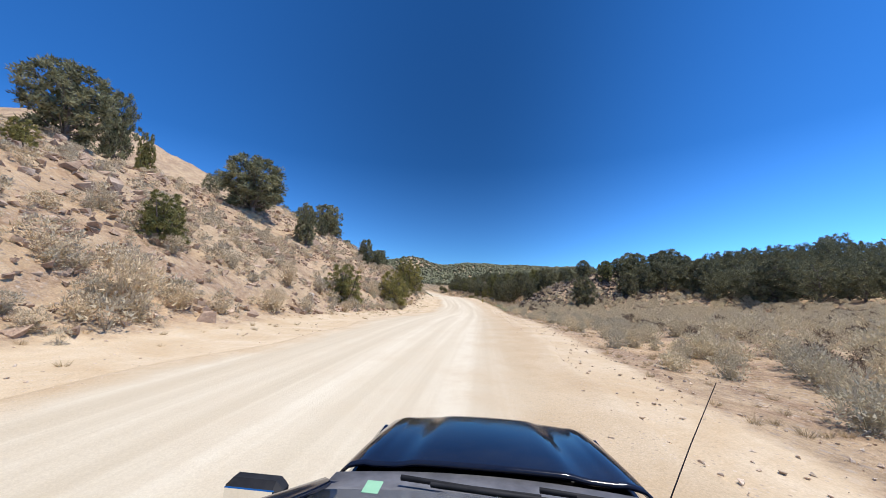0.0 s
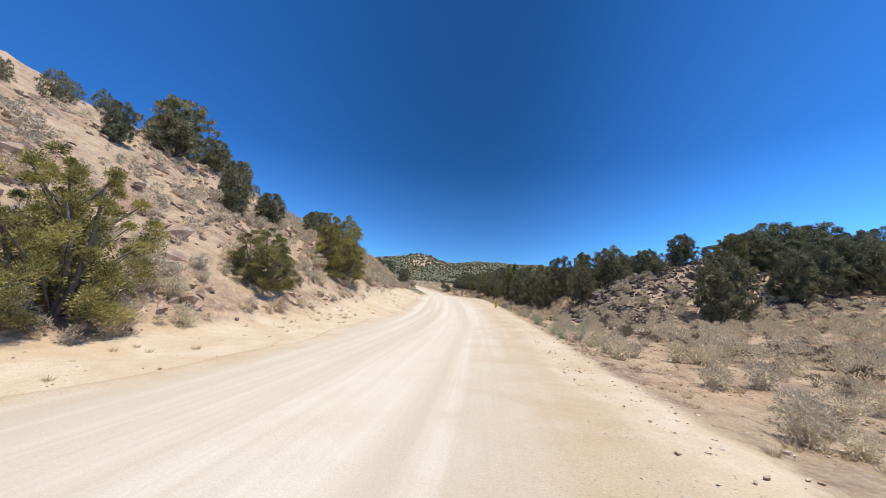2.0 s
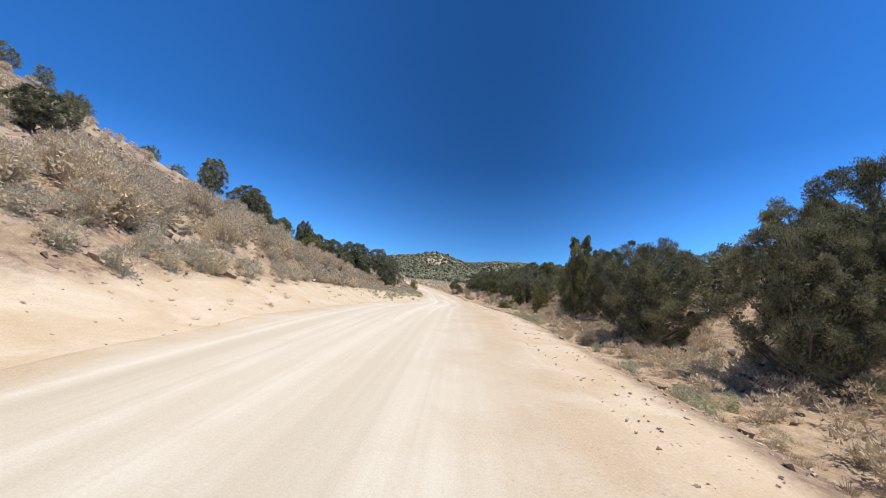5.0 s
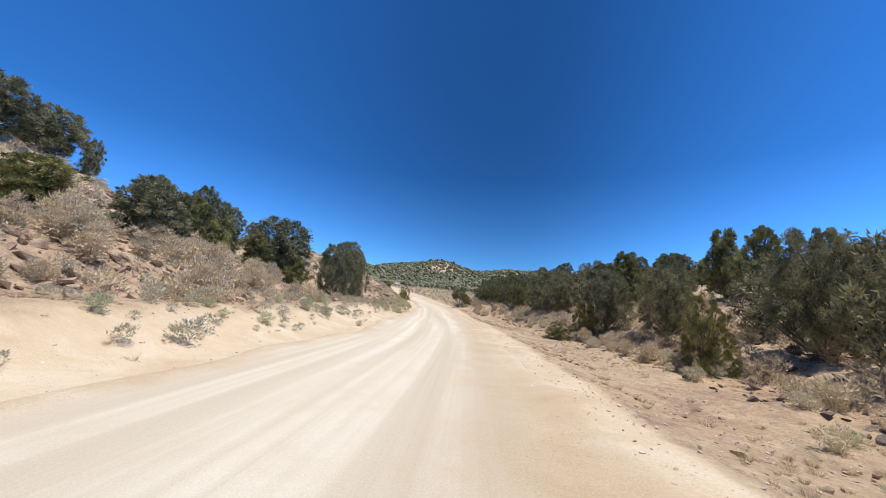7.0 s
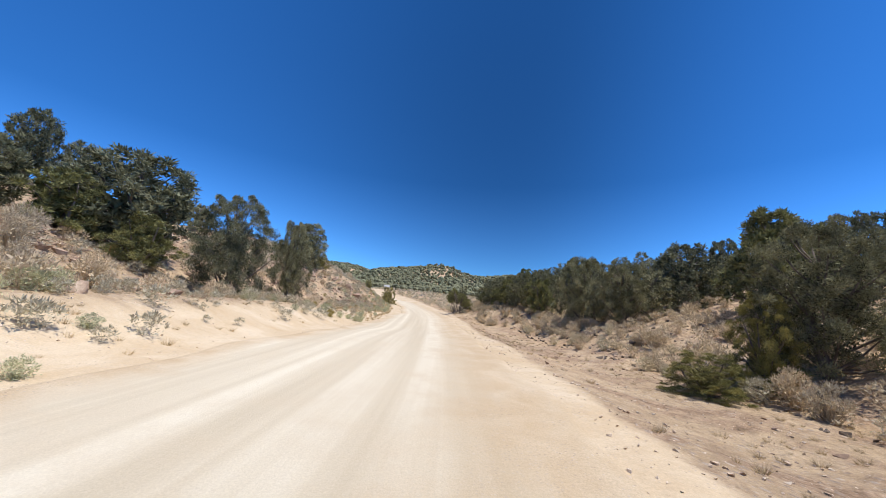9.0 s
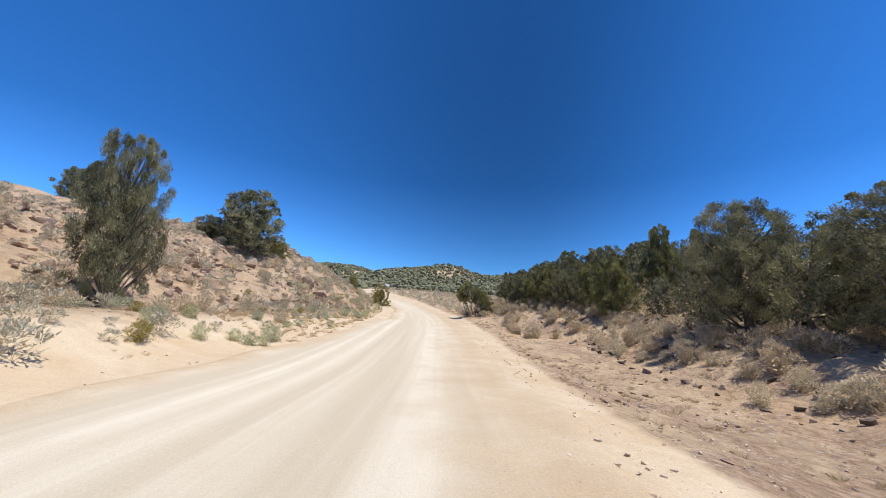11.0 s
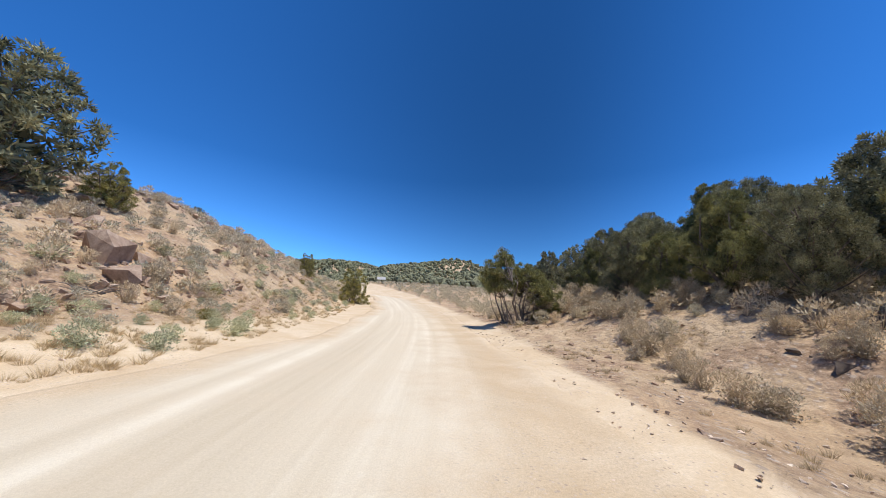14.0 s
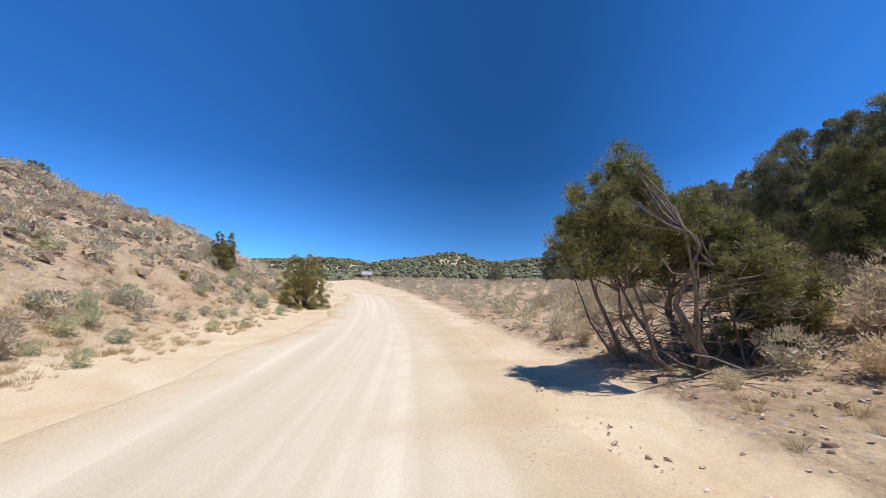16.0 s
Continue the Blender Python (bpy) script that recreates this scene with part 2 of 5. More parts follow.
def road_material():
    mat, nt, bsdf = material("graded_dirt")
    uv = nt.nodes.new("ShaderNodeUVMap").outputs[0]
    at = world_place(nt)
    split = nt.nodes.new("ShaderNodeSeparateXYZ")
    nt.links.new(uv, split.inputs[0])
    stretched = nt.nodes.new("ShaderNodeMapping")
    stretched.inputs["Scale"].default_value = (1.0, 0.018, 1.0)
    nt.links.new(uv, stretched.inputs[0])
    streak = noise_tex(nt, stretched.outputs[0], 13.0, 4, 0.6, 0.2)
    broad = noise_tex(nt, stretched.outputs[0], 3.2, 4, 0.55, 0.2)
    grain = noise_tex(nt, at, 34, 6, 0.78)
    patch = noise_tex(nt, at, 0.6, 6, 0.65)
    col = ramp_tex(nt, streak, ((0.36, (0.54, 0.45, 0.315)), (0.5, (0.65, 0.56, 0.414)), (0.63, (0.79, 0.715, 0.564))))
    col = mixed(nt, 0.5, col, ramp_tex(nt, broad, ((0.36, (0.58, 0.49, 0.352)), (0.62, (0.71, 0.63, 0.479)))))
    col = mixed(nt, ramp_tex(nt, patch, ((0.46, (0, 0, 0)), (0.7, (0.45, 0.45, 0.450)))), col, (0.62, 0.51, 0.362))
    # loose pinkish gravel towards the downhill edge, sand towards the uphill one
    stones = node(nt, "ShaderNodeTexVoronoi", Scale=13)
    nt.links.new(at, stones.inputs["Vector"])
    sandy = sandy_colour(nt, at)
    inside = nt.nodes.new("ShaderNodeAttribute")
    inside.attribute_name = "inside"
    rough = sum_of(nt, split.outputs[0], patch, 0.22)
    gravel = ramp_tex(nt, rough, ((0.74, (0, 0, 0)), (0.98, (1, 1, 1))))
    side = mixed(nt, ramp_tex(nt, stones.outputs["Distance"], ((0.14, (0.75, 0.75, 0.75)), (0.3, (0, 0, 0)))), sandy, mixed(nt, stones.outputs["Color"], (0.30, 0.22, 0.17), (0.72, 0.61, 0.51)))
    col = mixed(nt, gravel, col, mixed(nt, 1.0, side, (0.92, 0.87, 0.80), "MULTIPLY"))
    shoulder = ramp_tex(nt, sum_of(nt, inside.outputs["Fac"], patch, -0.5), ((0.0, (1, 1, 1)), (0.45, (0, 0, 0))))
    col = mixed(nt, shoulder, col, sandy)
    col = mixed(nt, 0.35, col, ramp_tex(nt, grain, ((0.32, (0.66, 0.63, 0.6)), (0.66, (1.08, 1.08, 1.08)))), "MULTIPLY")
    nt.links.new(col, bsdf.inputs["Base Color"])
    bsdf.inputs["Roughness"].default_value = 0.9
    bumped(nt, bsdf, sum_of(nt, sum_of(nt, grain, streak, 0.5), stones.outputs["Distance"], -0.35), 0.5, 0.03)
    return mat


def leaf_material(name, dark, light, tips, island=0.7, thin=0.22, grain=7.0):
    mat, nt, bsdf = material(name)
    info = nt.nodes.new("ShaderNodeObjectInfo")
    geo = nt.nodes.new("ShaderNodeNewGeometry")
    at = nt.nodes.new("ShaderNodeTexCoord").outputs["Object"]
    col = mixed(nt, geo.outputs["Random Per Island"], dark, light)
    col = mixed(nt, ramp_tex(nt, noise_tex(nt, at, grain, 3, 0.5), ((0.42, (0, 0, 0)), (0.64, (island, island, island)))), col, tips)
    shade = ramp_tex(nt, info.outputs["Random"], ((0.0, (0.78, 0.80, 0.80)), (1.0, (1.15, 1.1, 1.0))))
    col = mixed(nt, 1.0, col, shade, "MULTIPLY")
    nt.links.new(col, bsdf.inputs["Base Color"])
    bsdf.inputs["Roughness"].default_value = 0.75
    glow = nt.nodes.new("ShaderNodeBsdfTranslucent")
    nt.links.new(col, glow.inputs["Color"])
    both = nt.nodes.new("ShaderNodeMixShader")
    both.inputs[0].default_value = thin
    nt.links.new(bsdf.outputs[0], both.inputs[1])
    nt.links.new(glow.outputs[0], both.inputs[2])
    nt.links.new(both.outputs[0], nt.nodes["Material Output"].inputs["Surface"])
    return mat


def rock_material(name, a, b, c):
    mat, nt, bsdf = material(name)
    at = world_place(nt)
    info = nt.nodes.new("ShaderNodeObjectInfo")
    geo = nt.nodes.new("ShaderNodeNewGeometry")
    big = noise_tex(nt, at, 1.1, 6, 0.65, 0.5)
    fine = noise_tex(nt, at, 11, 8, 0.7)
    col = ramp_tex(nt, big, ((0.32, a), (0.5, b), (0.68, c)))
    col = mixed(nt, 0.5, col, ramp_tex(nt, geo.outputs["Random Per Island"], ((0.0, (0.6, 0.58, 0.57)), (1.0, (1.2, 1.15, 1.1)))), "MULTIPLY")
    col = mixed(nt, 0.6, col, ramp_tex(nt, fine, ((0.3, (0.5, 0.48, 0.47)), (0.65, (1.1, 1.08, 1.05)))), "MULTIPLY")
    nt.links.new(col, bsdf.inputs["Base Color"])
    bsdf.inputs["Roughness"].default_value = 0.88
    bumped(nt, bsdf, sum_of(nt, big, fine, 0.5), 0.8, 0.10)
    return mat


def bark_material():
    mat, nt, bsdf = material("shaggy_bark")
    at = nt.nodes.new("ShaderNodeTexCoord").outputs["Object"]
    strips = nt.nodes.new("ShaderNodeMapping")
    strips.inputs["Scale"].default_value = (9, 9, 1.2)
    nt.links.new(at, strips.inputs[0])
    fac = noise_tex(nt, strips.outputs[0], 2.0, 6, 0.7)
    nt.links.new(ramp_tex(nt, fac, ((0.3, (0.07, 0.055, 0.045)), (0.55, (0.20, 0.165, 0.14)), (0.75, (0.36, 0.32, 0.28)))), bsdf.inputs["Base Color"])
    bsdf.inputs["Roughness"].default_value = 0.95
    bumped(nt, bsdf, fac, 0.9, 0.04)
    return mat


def plain_material(name, a, b, rough=0.6, metal=0.0, scale=8.0):
    mat, nt, bsdf = material(name)
    at = nt.nodes.new("ShaderNodeTexCoord").outputs["Object"]
    fac = noise_tex(nt, at, scale, 5, 0.6)
    nt.links.new(ramp_tex(nt, fac, ((0.35, a), (0.65, b))), bsdf.inputs["Base Color"])
    bsdf.inputs["Roughness"].default_value = rough
    bsdf.inputs["Metallic"].default_value = metal
    return mat


SOIL = ground_material()
DIRT = road_material()
PINYON = leaf_material("pinyon_needles", (0.036, 0.038, 0.022), (0.28, 0.28, 0.160), (0.42, 0.41, 0.250))
JUNIPER = leaf_material("juniper_scales", (0.042, 0.046, 0.022), (0.295, 0.30, 0.130), (0.46, 0.44, 0.180))
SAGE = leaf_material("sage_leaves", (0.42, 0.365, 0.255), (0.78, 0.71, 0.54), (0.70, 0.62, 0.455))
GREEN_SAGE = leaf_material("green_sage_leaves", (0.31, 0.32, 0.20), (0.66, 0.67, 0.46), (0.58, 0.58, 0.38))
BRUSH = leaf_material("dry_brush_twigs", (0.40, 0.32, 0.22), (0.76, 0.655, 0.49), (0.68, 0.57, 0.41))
RABBIT = leaf_material("rabbitbrush_stems", (0.20, 0.17, 0.05), (0.42, 0.36, 0.13), (0.45, 0.36, 0.10))
STRAW = leaf_material("straw", (0.38, 0.29, 0.17), (0.66, 0.53, 0.34), (0.58, 0.44, 0.26))
BUSH_LEAVES = leaf_material("bushy_juniper_scales", (0.060, 0.060, 0.024), (0.34, 0.32, 0.115), (0.48, 0.425, 0.150))
# dead stems, with the shade of the gaps between shrubs put into their colour
DEAD_SHADE = leaf_material("dead_twigs_gap_shade", (0.11, 0.085, 0.065), (0.28, 0.225, 0.175), (0.23, 0.18, 0.135))
BARK = bark_material()
ROCK = rock_material("brown_rhyolite", (0.28, 0.19, 0.135), (0.48, 0.35, 0.255), (0.66, 0.525, 0.40))
GRAVEL = rock_material("pale_gravel", (0.62, 0.48, 0.36), (0.76, 0.62, 0.48), (0.86, 0.75, 0.61))
DARK_ROCK = rock_material("dark_basalt", (0.095, 0.077, 0.064), (0.20, 0.165, 0.135), (0.35, 0.295, 0.24))


# ---- mesh helpers ----
def mesh_from(name, verts, faces, mat, soft=False):
    data = bpy.data.meshes.new(name)
    verts, faces = np.asarray(verts, np.float32), np.asarray(faces, np.int32)
    sides = faces.shape[1]
    data.vertices.add(len(verts))
    data.vertices.foreach_set("co", verts.ravel())
    data.loops.add(faces.size)
    data.loops.foreach_set("vertex_index", faces.ravel())
    data.polygons.add(len(faces))
    data.polygons.foreach_set("loop_start", np.arange(0, faces.size, sides, dtype=np.int32))
    data.polygons.foreach_set("loop_total", np.full(len(faces), sides, np.int32))
    data.polygons.foreach_set("use_smooth", np.full(len(faces), soft, bool))
    data.update(calc_edges=True)
    data.validate()
    data.materials.append(mat)
    return data


def part(name, data, parent, label=""):
    ob = new(name, data)
    ob.parent = parent
    return tagged(ob, label)


def joined(pieces):
    """One set of vertices and faces out of several."""
    verts, faces, count = [], [], 0
    for v, f in pieces:
        verts.append(v)
        faces.append(np.asarray(f) + count)
        count += len(v)
    return np.concatenate(verts), np.concatenate(faces)


def unit_rows(rng, n):
    v = rng.randn(n, 3)
    return v / np.linalg.norm(v, axis=1, keepdims=True)


def sprigs(rng, base, way, length, width):
    """Small tapered leaf sprays, one triangle each, from base points along the given ways."""
    n = len(base)
    side = np.cross(way, unit_rows(rng, n))
    side /= np.linalg.norm(side, axis=1, keepdims=True) + 1e-9
    length, width = np.broadcast_to(length, n)[:, None], np.broadcast_to(width, n)[:, None]
    blade = np.stack([base - side * width, base + side * width, base + way * length], 1)
    return blade.reshape(-1, 3), np.arange(n)[:, None] * 3 + (0, 1, 2)


ICO_BM = bmesh.new()
bmesh.ops.create_icosphere(ICO_BM, subdivisions=1, radius=1)
ICO_V = np.array([v.co[:] for v in ICO_BM.verts])
ICO_F = np.array([[v.index for v in f.verts] for f in ICO_BM.faces])
ICO_BM.free()


def limb(points, radii, sides=6):
    """A tapered, bent branch through the points."""
    points, verts, faces = np.asarray(points, float), [], []
    for n, p in enumerate(points):
        ahead = points[min(n + 1, len(points) - 1)] - points[max(n - 1, 0)]
        ahead /= np.linalg.norm(ahead)
        a = np.cross(ahead, (0.3, 0.9, 0.1))
        a /= np.linalg.norm(a)
        b = np.cross(ahead, a)
        for s in range(sides):
            u = 6.2832 * s / sides
            verts.append(p + radii[n] * (a * math.cos(u) + b * math.sin(u)))
    for n in range(len(points) - 1):
        for s in range(sides):
            i, j = n * sides + s, n * sides + (s + 1) % sides
            faces += [(i, j, j + sides), (i, j + sides, i + sides)]
    return np.array(verts), np.array(faces)


def tree_meshes(seed, kind, leaves):
    """Trunk and crown of a tree one metre high and one metre wide, on the ground at the origin."""
    rng = np.random.RandomState(seed)
    wood, clumps = [], []
    stems = 1 if kind in ("pinyon", "backwood") else rng.randint(3, 6)
    low = {"pinyon": 0.05, "backwood": 0.06, "juniper": 0.05, "bush": 0.03}[kind]
    count = {"pinyon": 120, "backwood": 40, "juniper": 115, "bush": 120}[kind]
    lobes, turned = rng.randint(2, 5), rng.rand() * 6.28
    for n in range(count):
        u = (n + 0.5) / count
        z = low + (0.95 - low) * u ** (1.3 if kind == "bush" else 0.85)
        if kind in ("pinyon", "backwood"):
            r = 0.43 * math.sin(math.pi * min(1, 0.16 + 0.80 * (z - low * 0.6) / (1 - low * 0.6))) ** 0.7
        elif kind == "bush":
            r = 0.42 * math.sqrt(max(0.02, 1 - (max(z - 0.25, 0) / 0.78) ** 2))
        else:
            r = 0.46 * math.sqrt(max(0.03, 1 - ((z - 0.36) / 0.66) ** 2)) * (0.70 + 0.40 * rng.rand()) * (0.88 + 0.22 * math.sin(9 * z + turned)) * (1.08 - 0.3 * z)
        a = 2.39996 * n + rng.rand() * 0.9
        spread = r * (0.60 + 0.42 * rng.rand()) * (1 + 0.16 * math.sin(lobes * a + turned + 5 * z))
        z = z + 0.03 * math.sin(2 * a + turned) * (z > 0.3)
        clumps.append((spread * math.cos(a), spread * math.sin(a), z, (0.040 + 0.055 * rng.rand()) * (1.2 - 0.40 * u) * {"backwood": 1.45}.get(kind, 1)))
    lean = rng.rand(2) * 0.1 - 0.05
    for s in range(stems):
        a, out_r = 6.2832 * s / stems + rng.rand(), 0.0 if stems == 1 else 0.20 + 0.12 * rng.rand()
        top = np.array([out_r * math.cos(a) + lean[0], out_r * math.sin(a) + lean[1], 0.62 + 0.2 * rng.rand()])
        bend = np.array([0.5 * top[0] + 0.04 * rng.randn(), 0.5 * top[1] + 0.04 * rng.randn(), 0.25])
        thick = 0.030 if stems == 1 else 0.017
        root = np.array([0.02 * math.cos(a), 0.02 * math.sin(a), -0.04])
        wood.append(limb([root, root + (0, 0, 0.06), bend, 0.5 * (bend + top) + 0.02 * rng.randn(3), top], [thick * 1.5, thick * 1.15, thick, thick * 0.7, thick * 0.3]))
    for x, y, z, r in clumps[::3]:
        start = np.array([x * 0.15, y * 0.15, max(0.05, z - 0.16 - 0.3 * math.hypot(x, y))])
        end = np.array([x, y, z])
        wood.append(limb([start, 0.5 * (start + end) + (0, 0, -0.02), end], [0.010, 0.007, 0.003], 4))
    pieces = []
    fine = {"pinyon": 0.76, "juniper": 0.82, "bush": 0.78, "backwood": 1.75}.get(kind, 1.0) * math.sqrt(20000 / leaves if kind != "backwood" else 1.0)
    # thick growth deep inside, so that little light comes through
    close = 1 + (leaves > 15000) + (leaves > 40000)
    n = 260 if kind == "backwood" else 600 * close ** 2
    base = unit_rows(rng, n) * (0.24, 0.24, 0.33) * (0.4 + 0.6 * rng.rand(n, 1)) + (0, 0, 0.44)
    pieces.append(sprigs(rng, base, unit_rows(rng, n), (0.07 + 0.05 * rng.rand(n)) / close ** 1.2, 0.018 / close))
    for x, y, z, r in clumps:
        n = 12 if kind == "backwood" else 24 * close
        base = np.array([x, y, z]) + unit_rows(rng, n) * r * 0.35
        pieces.append(sprigs(rng, base, unit_rows(rng, n), r * (0.5 + 0.3 * rng.rand(n)) / close, r * 0.15 / close))
        n = leaves // count
        way = unit_rows(rng, n)
        way[:, 2] = way[:, 2] * 0.8 + (0.25 if kind == "pinyon" else 0.5)
        way /= np.linalg.norm(way, axis=1, keepdims=True)
        base = np.array([x, y, z]) + way * r * (0.35 + 0.65 * rng.rand(n, 1)) * (1, 1, 0.9)
        turn = way + 0.6 * unit_rows(rng, n) + (0, 0, 0.25)
        turn /= np.linalg.norm(turn, axis=1, keepdims=True)
        length = (0.019 + 0.022 * rng.rand(n)) * fine
        pieces.append(sprigs(rng, base, turn, length, length * (0.17 + 0.09 * rng.rand(n))))
    verts, faces = joined(pieces)
    verts[:, 2] = np.maximum(verts[:, 2], 0.005)
    return joined(wood), (verts, faces)


PROTO = {}


def tree(kind, variant, x, y, tall, wide, label, group="", near=0):
    """A tree of a kind at a place on the ground. The first of each variant is built, the others are its copies; those near the road have more leaves."""
    key = (kind, variant, near)
    m = Matrix.LocRotScale((x, y, height_at(x, y) - (0.05 * wide if kind == "bush" else 0.05)), Euler((0, 0, (x * 7.3 + y * 3.1) % 6.28)), (wide, wide, tall))
    if key in PROTO:
        ob = copy_thing(PROTO[key], m)
        ob.matrix_basis = m
    else:
        leafy = {"juniper": JUNIPER, "bush": BUSH_LEAVES}.get(kind, PINYON)
        wood, crown = tree_meshes(100 + variant * 7 + len(kind), kind, int(TREE_LEAVES[kind] * (1, 2.5, 6.0)[near]))
        ob = new({"pinyon": "pinyon_pine", "backwood": "pinyon_pine", "juniper": "juniper_tree", "bush": "juniper_bush"}[kind])
        ob.matrix_basis = m
        part("trunk", mesh_from("trunk", *wood, BARK, True), ob)
        part("crown", mesh_from("crown", *crown, leafy), ob)
        PROTO[key] = ob
    return tagged(ob, label, "bush" if kind == "bush" else "tree", group)


TREE_LEAVES = {"pinyon": 8600, "backwood": 1500, "juniper": 9000, "bush": 9600}


def spreading_juniper(x, y, label):
    """An old juniper of many bare twisted stems: a high leafy mass over the road side, a lower thin one behind."""
    rng = np.random.RandomState(64)
    ob = new("juniper_tree")
    ob.location = (x, y, height_at(x, y) - 0.05)
    masses = (((-1.30, 0.4, 3.55), (1.3, 1.25, 1.05), 80), ((-0.95, 0.1, 4.5), (0.65, 0.7, 0.6), 26), ((-2.0, 0.5, 3.0), (0.6, 0.8, 0.8), 22), ((0.5, 0.5, 3.25), (1.1, 1.1, 0.9), 52),
              ((1.6, 0.5, 2.8), (0.95, 1.1, 1.05), 46), ((2.3, 0.0, 1.6), (0.65, 0.8, 1.0), 34), ((-0.2, 0.9, 2.4), (1.5, 0.8, 0.6), 30), ((-1.5, -0.2, 2.5), (1.0, 0.8, 0.5), 24), ((1.1, -0.4, 1.9), (0.9, 0.7, 0.6), 28), ((1.9, 0.6, 0.8), (0.9, 0.8, 0.7), 22))
    clumps = []
    for centre, size, n in masses:
        way = unit_rows(rng, n) * (0.40 + 0.65 * rng.rand(n, 1))
        for p in np.array(centre) + way * size:
            clumps.append((p, 0.17 + 0.18 * rng.rand()))
    stems, joints = [], []
    for n in range(13):
        a = 6.2832 * n / 13 + 0.8 * rng.rand()
        out_r = 0.8 + 1.7 * rng.rand()
        top = np.array([out_r * math.cos(a) - 0.2, 0.7 * out_r * math.sin(a) + 0.2, 1.9 + 1.3 * rng.rand()])
        root = np.array([0.30 * math.cos(a), 0.24 * math.sin(a), -0.1])
        one, two = root + (top - root) * (0.45, 0.45, 0.22) + 0.17 * rng.randn(3), root + (top - root) * (0.72, 0.72, 0.6) + 0.26 * rng.randn(3)
        thick = 0.035 + 0.075 * rng.rand() ** 1.5
        stems.append((root, one, two, top))
        joints += [one, 0.5 * (one + two), two, 0.5 * (two + top), top]
        part("stem", mesh_from("stem", *limb([root, one, two, top], [thick * 1.1, thick * 0.85, thick * 0.6, thick * 0.25], 8), BARK, True), ob)
    joints = np.array(joints)
    wood = []
    for p, r in clumps:
        cost = np.linalg.norm(joints - p, axis=1) + 3.0 * np.maximum(joints[:, 2] - p[2] + 0.25, 0)
        near = joints[np.argmin(cost)]
        wood.append(limb([near, near + 0.35 * (p - near) + 0.10 * rng.randn(3), near + 0.7 * (p - near) + 0.10 * rng.randn(3), p], [0.030, 0.020, 0.013, 0.005], 5))
    for n in range(120):
        stem = stems[rng.randint(0, len(stems))]
        start = stem[0] + (stem[2] - stem[0]) * (0.25 + 0.75 * rng.rand())
        end = start + np.array([rng.randn(), rng.randn() * 0.8, 0.10 + 0.5 * rng.rand()]) * 0.5
        end[2] = max(end[2], 0.15)
        wood.append(limb([start, 0.5 * (start + end) + 0.09 * rng.randn(3), end], [0.014, 0.009, 0.003], 4))
    part("branchwork", mesh_from("branchwork", *joined(wood), BARK, True), ob)
    pieces = []
    for p, r in clumps:
        n = 430
        way = unit_rows(rng, n) + (0, 0, 0.35)
        way /= np.linalg.norm(way, axis=1, keepdims=True)
        base = p + way * r * (0.10 + 0.90 * rng.rand(n, 1))
        turn = way + 0.5 * unit_rows(rng, n) + (0, 0, 0.5)
        turn /= np.linalg.norm(turn, axis=1, keepdims=True)
        length = 0.032 + 0.055 * rng.rand(n)
        pieces.append(sprigs(rng, base, turn, length, length * (0.15 + 0.09 * rng.rand(n))))
        n = 10
        pieces.append(sprigs(rng, p + unit_rows(rng, n) * r * 0.3, unit_rows(rng, n), r * (0.4 + 0.3 * rng.rand(n)), r * 0.10))
    part("crown", mesh_from("crown", *joined(pieces), JUNIPER), ob, "ragged yellow-green foliage")
    return tagged(ob, label, "tree", "trees on the rocky slope")


# ---- ground and road ----
def spaced(stops):
    """Grid lines with the given step within each stretch."""
    lines = [stops[0][0]]
    for start, end, step in stops:
        n = max(1, round((end - start) / step))
        lines += list(np.linspace(start, end, n + 1)[1:])
    return np.array(lines)


def sheet(xs, ys, drop=None):
    gx, gy = np.meshgrid(xs, ys)
    z = height(gx, gy)
    if drop is not None:
        z = z + drop(gx, gy)
    n, m = len(xs), len(ys)
    i = (np.arange(m - 1)[:, None] * n + np.arange(n - 1)[None]).ravel()
    return np.stack([gx.ravel(), gy.ravel(), z.ravel()], 1), np.stack([i, i + 1, i + n + 1, i + n], 1)


def under_road(x, y):
    d = (x - lane_x(y)) * np.cos(np.arctan((lane_x(y + 1) - lane_x(y - 1)) / 2))
    inside = np.minimum(d + left_edge(y), right_edge(y) - d)
    return -0.10 * ramp(0.1, 0.8, inside) * (y < ROAD_END - 4) + 0.035 * wave(x, y, 1.9, 11) * (1 - ramp(-0.5, 0.3, inside)) * (np.abs(x) < 90)


gx = spaced(((-1600, -400, 120), (-400, -120, 20), (-120, -45, 2.5), (-45, 40, 0.5), (40, 110, 2.0), (110, 400, 15), (400, 1600, 120)))
gy = spaced(((-700, -100, 60), (-100, -10, 6), (-10, 215, 0.8), (215, 320, 2.5), (320, 900, 9), (900, 2400, 150)))
ground_verts, ground_faces = sheet(gx, gy, under_road)
ground = new("ground", mesh_from("ground", ground_verts, ground_faces, SOIL, True))
# how much fine pale dust from the road lies on the soil, and how rocky it is
bend = np.cos(np.arctan((lane_x(ground_verts[:, 1] + 1) - lane_x(ground_verts[:, 1] - 1)) / 2))
off_road = (ground_verts[:, 0] - lane_x(ground_verts[:, 1])) * bend
beyond = np.maximum(-off_road - left_edge(ground_verts[:, 1]), off_road - right_edge(ground_verts[:, 1]))
dust = ground.data.attributes.new("dust", "FLOAT", "POINT")
dust.data.foreach_set("value", ((1 - ramp(np.where(off_road > 0, 0.0, 0.6), np.where(off_road > 0, 2.2, 6.2), beyond)) * (ground_verts[:, 1] < ROAD_END)).astype(np.float32))
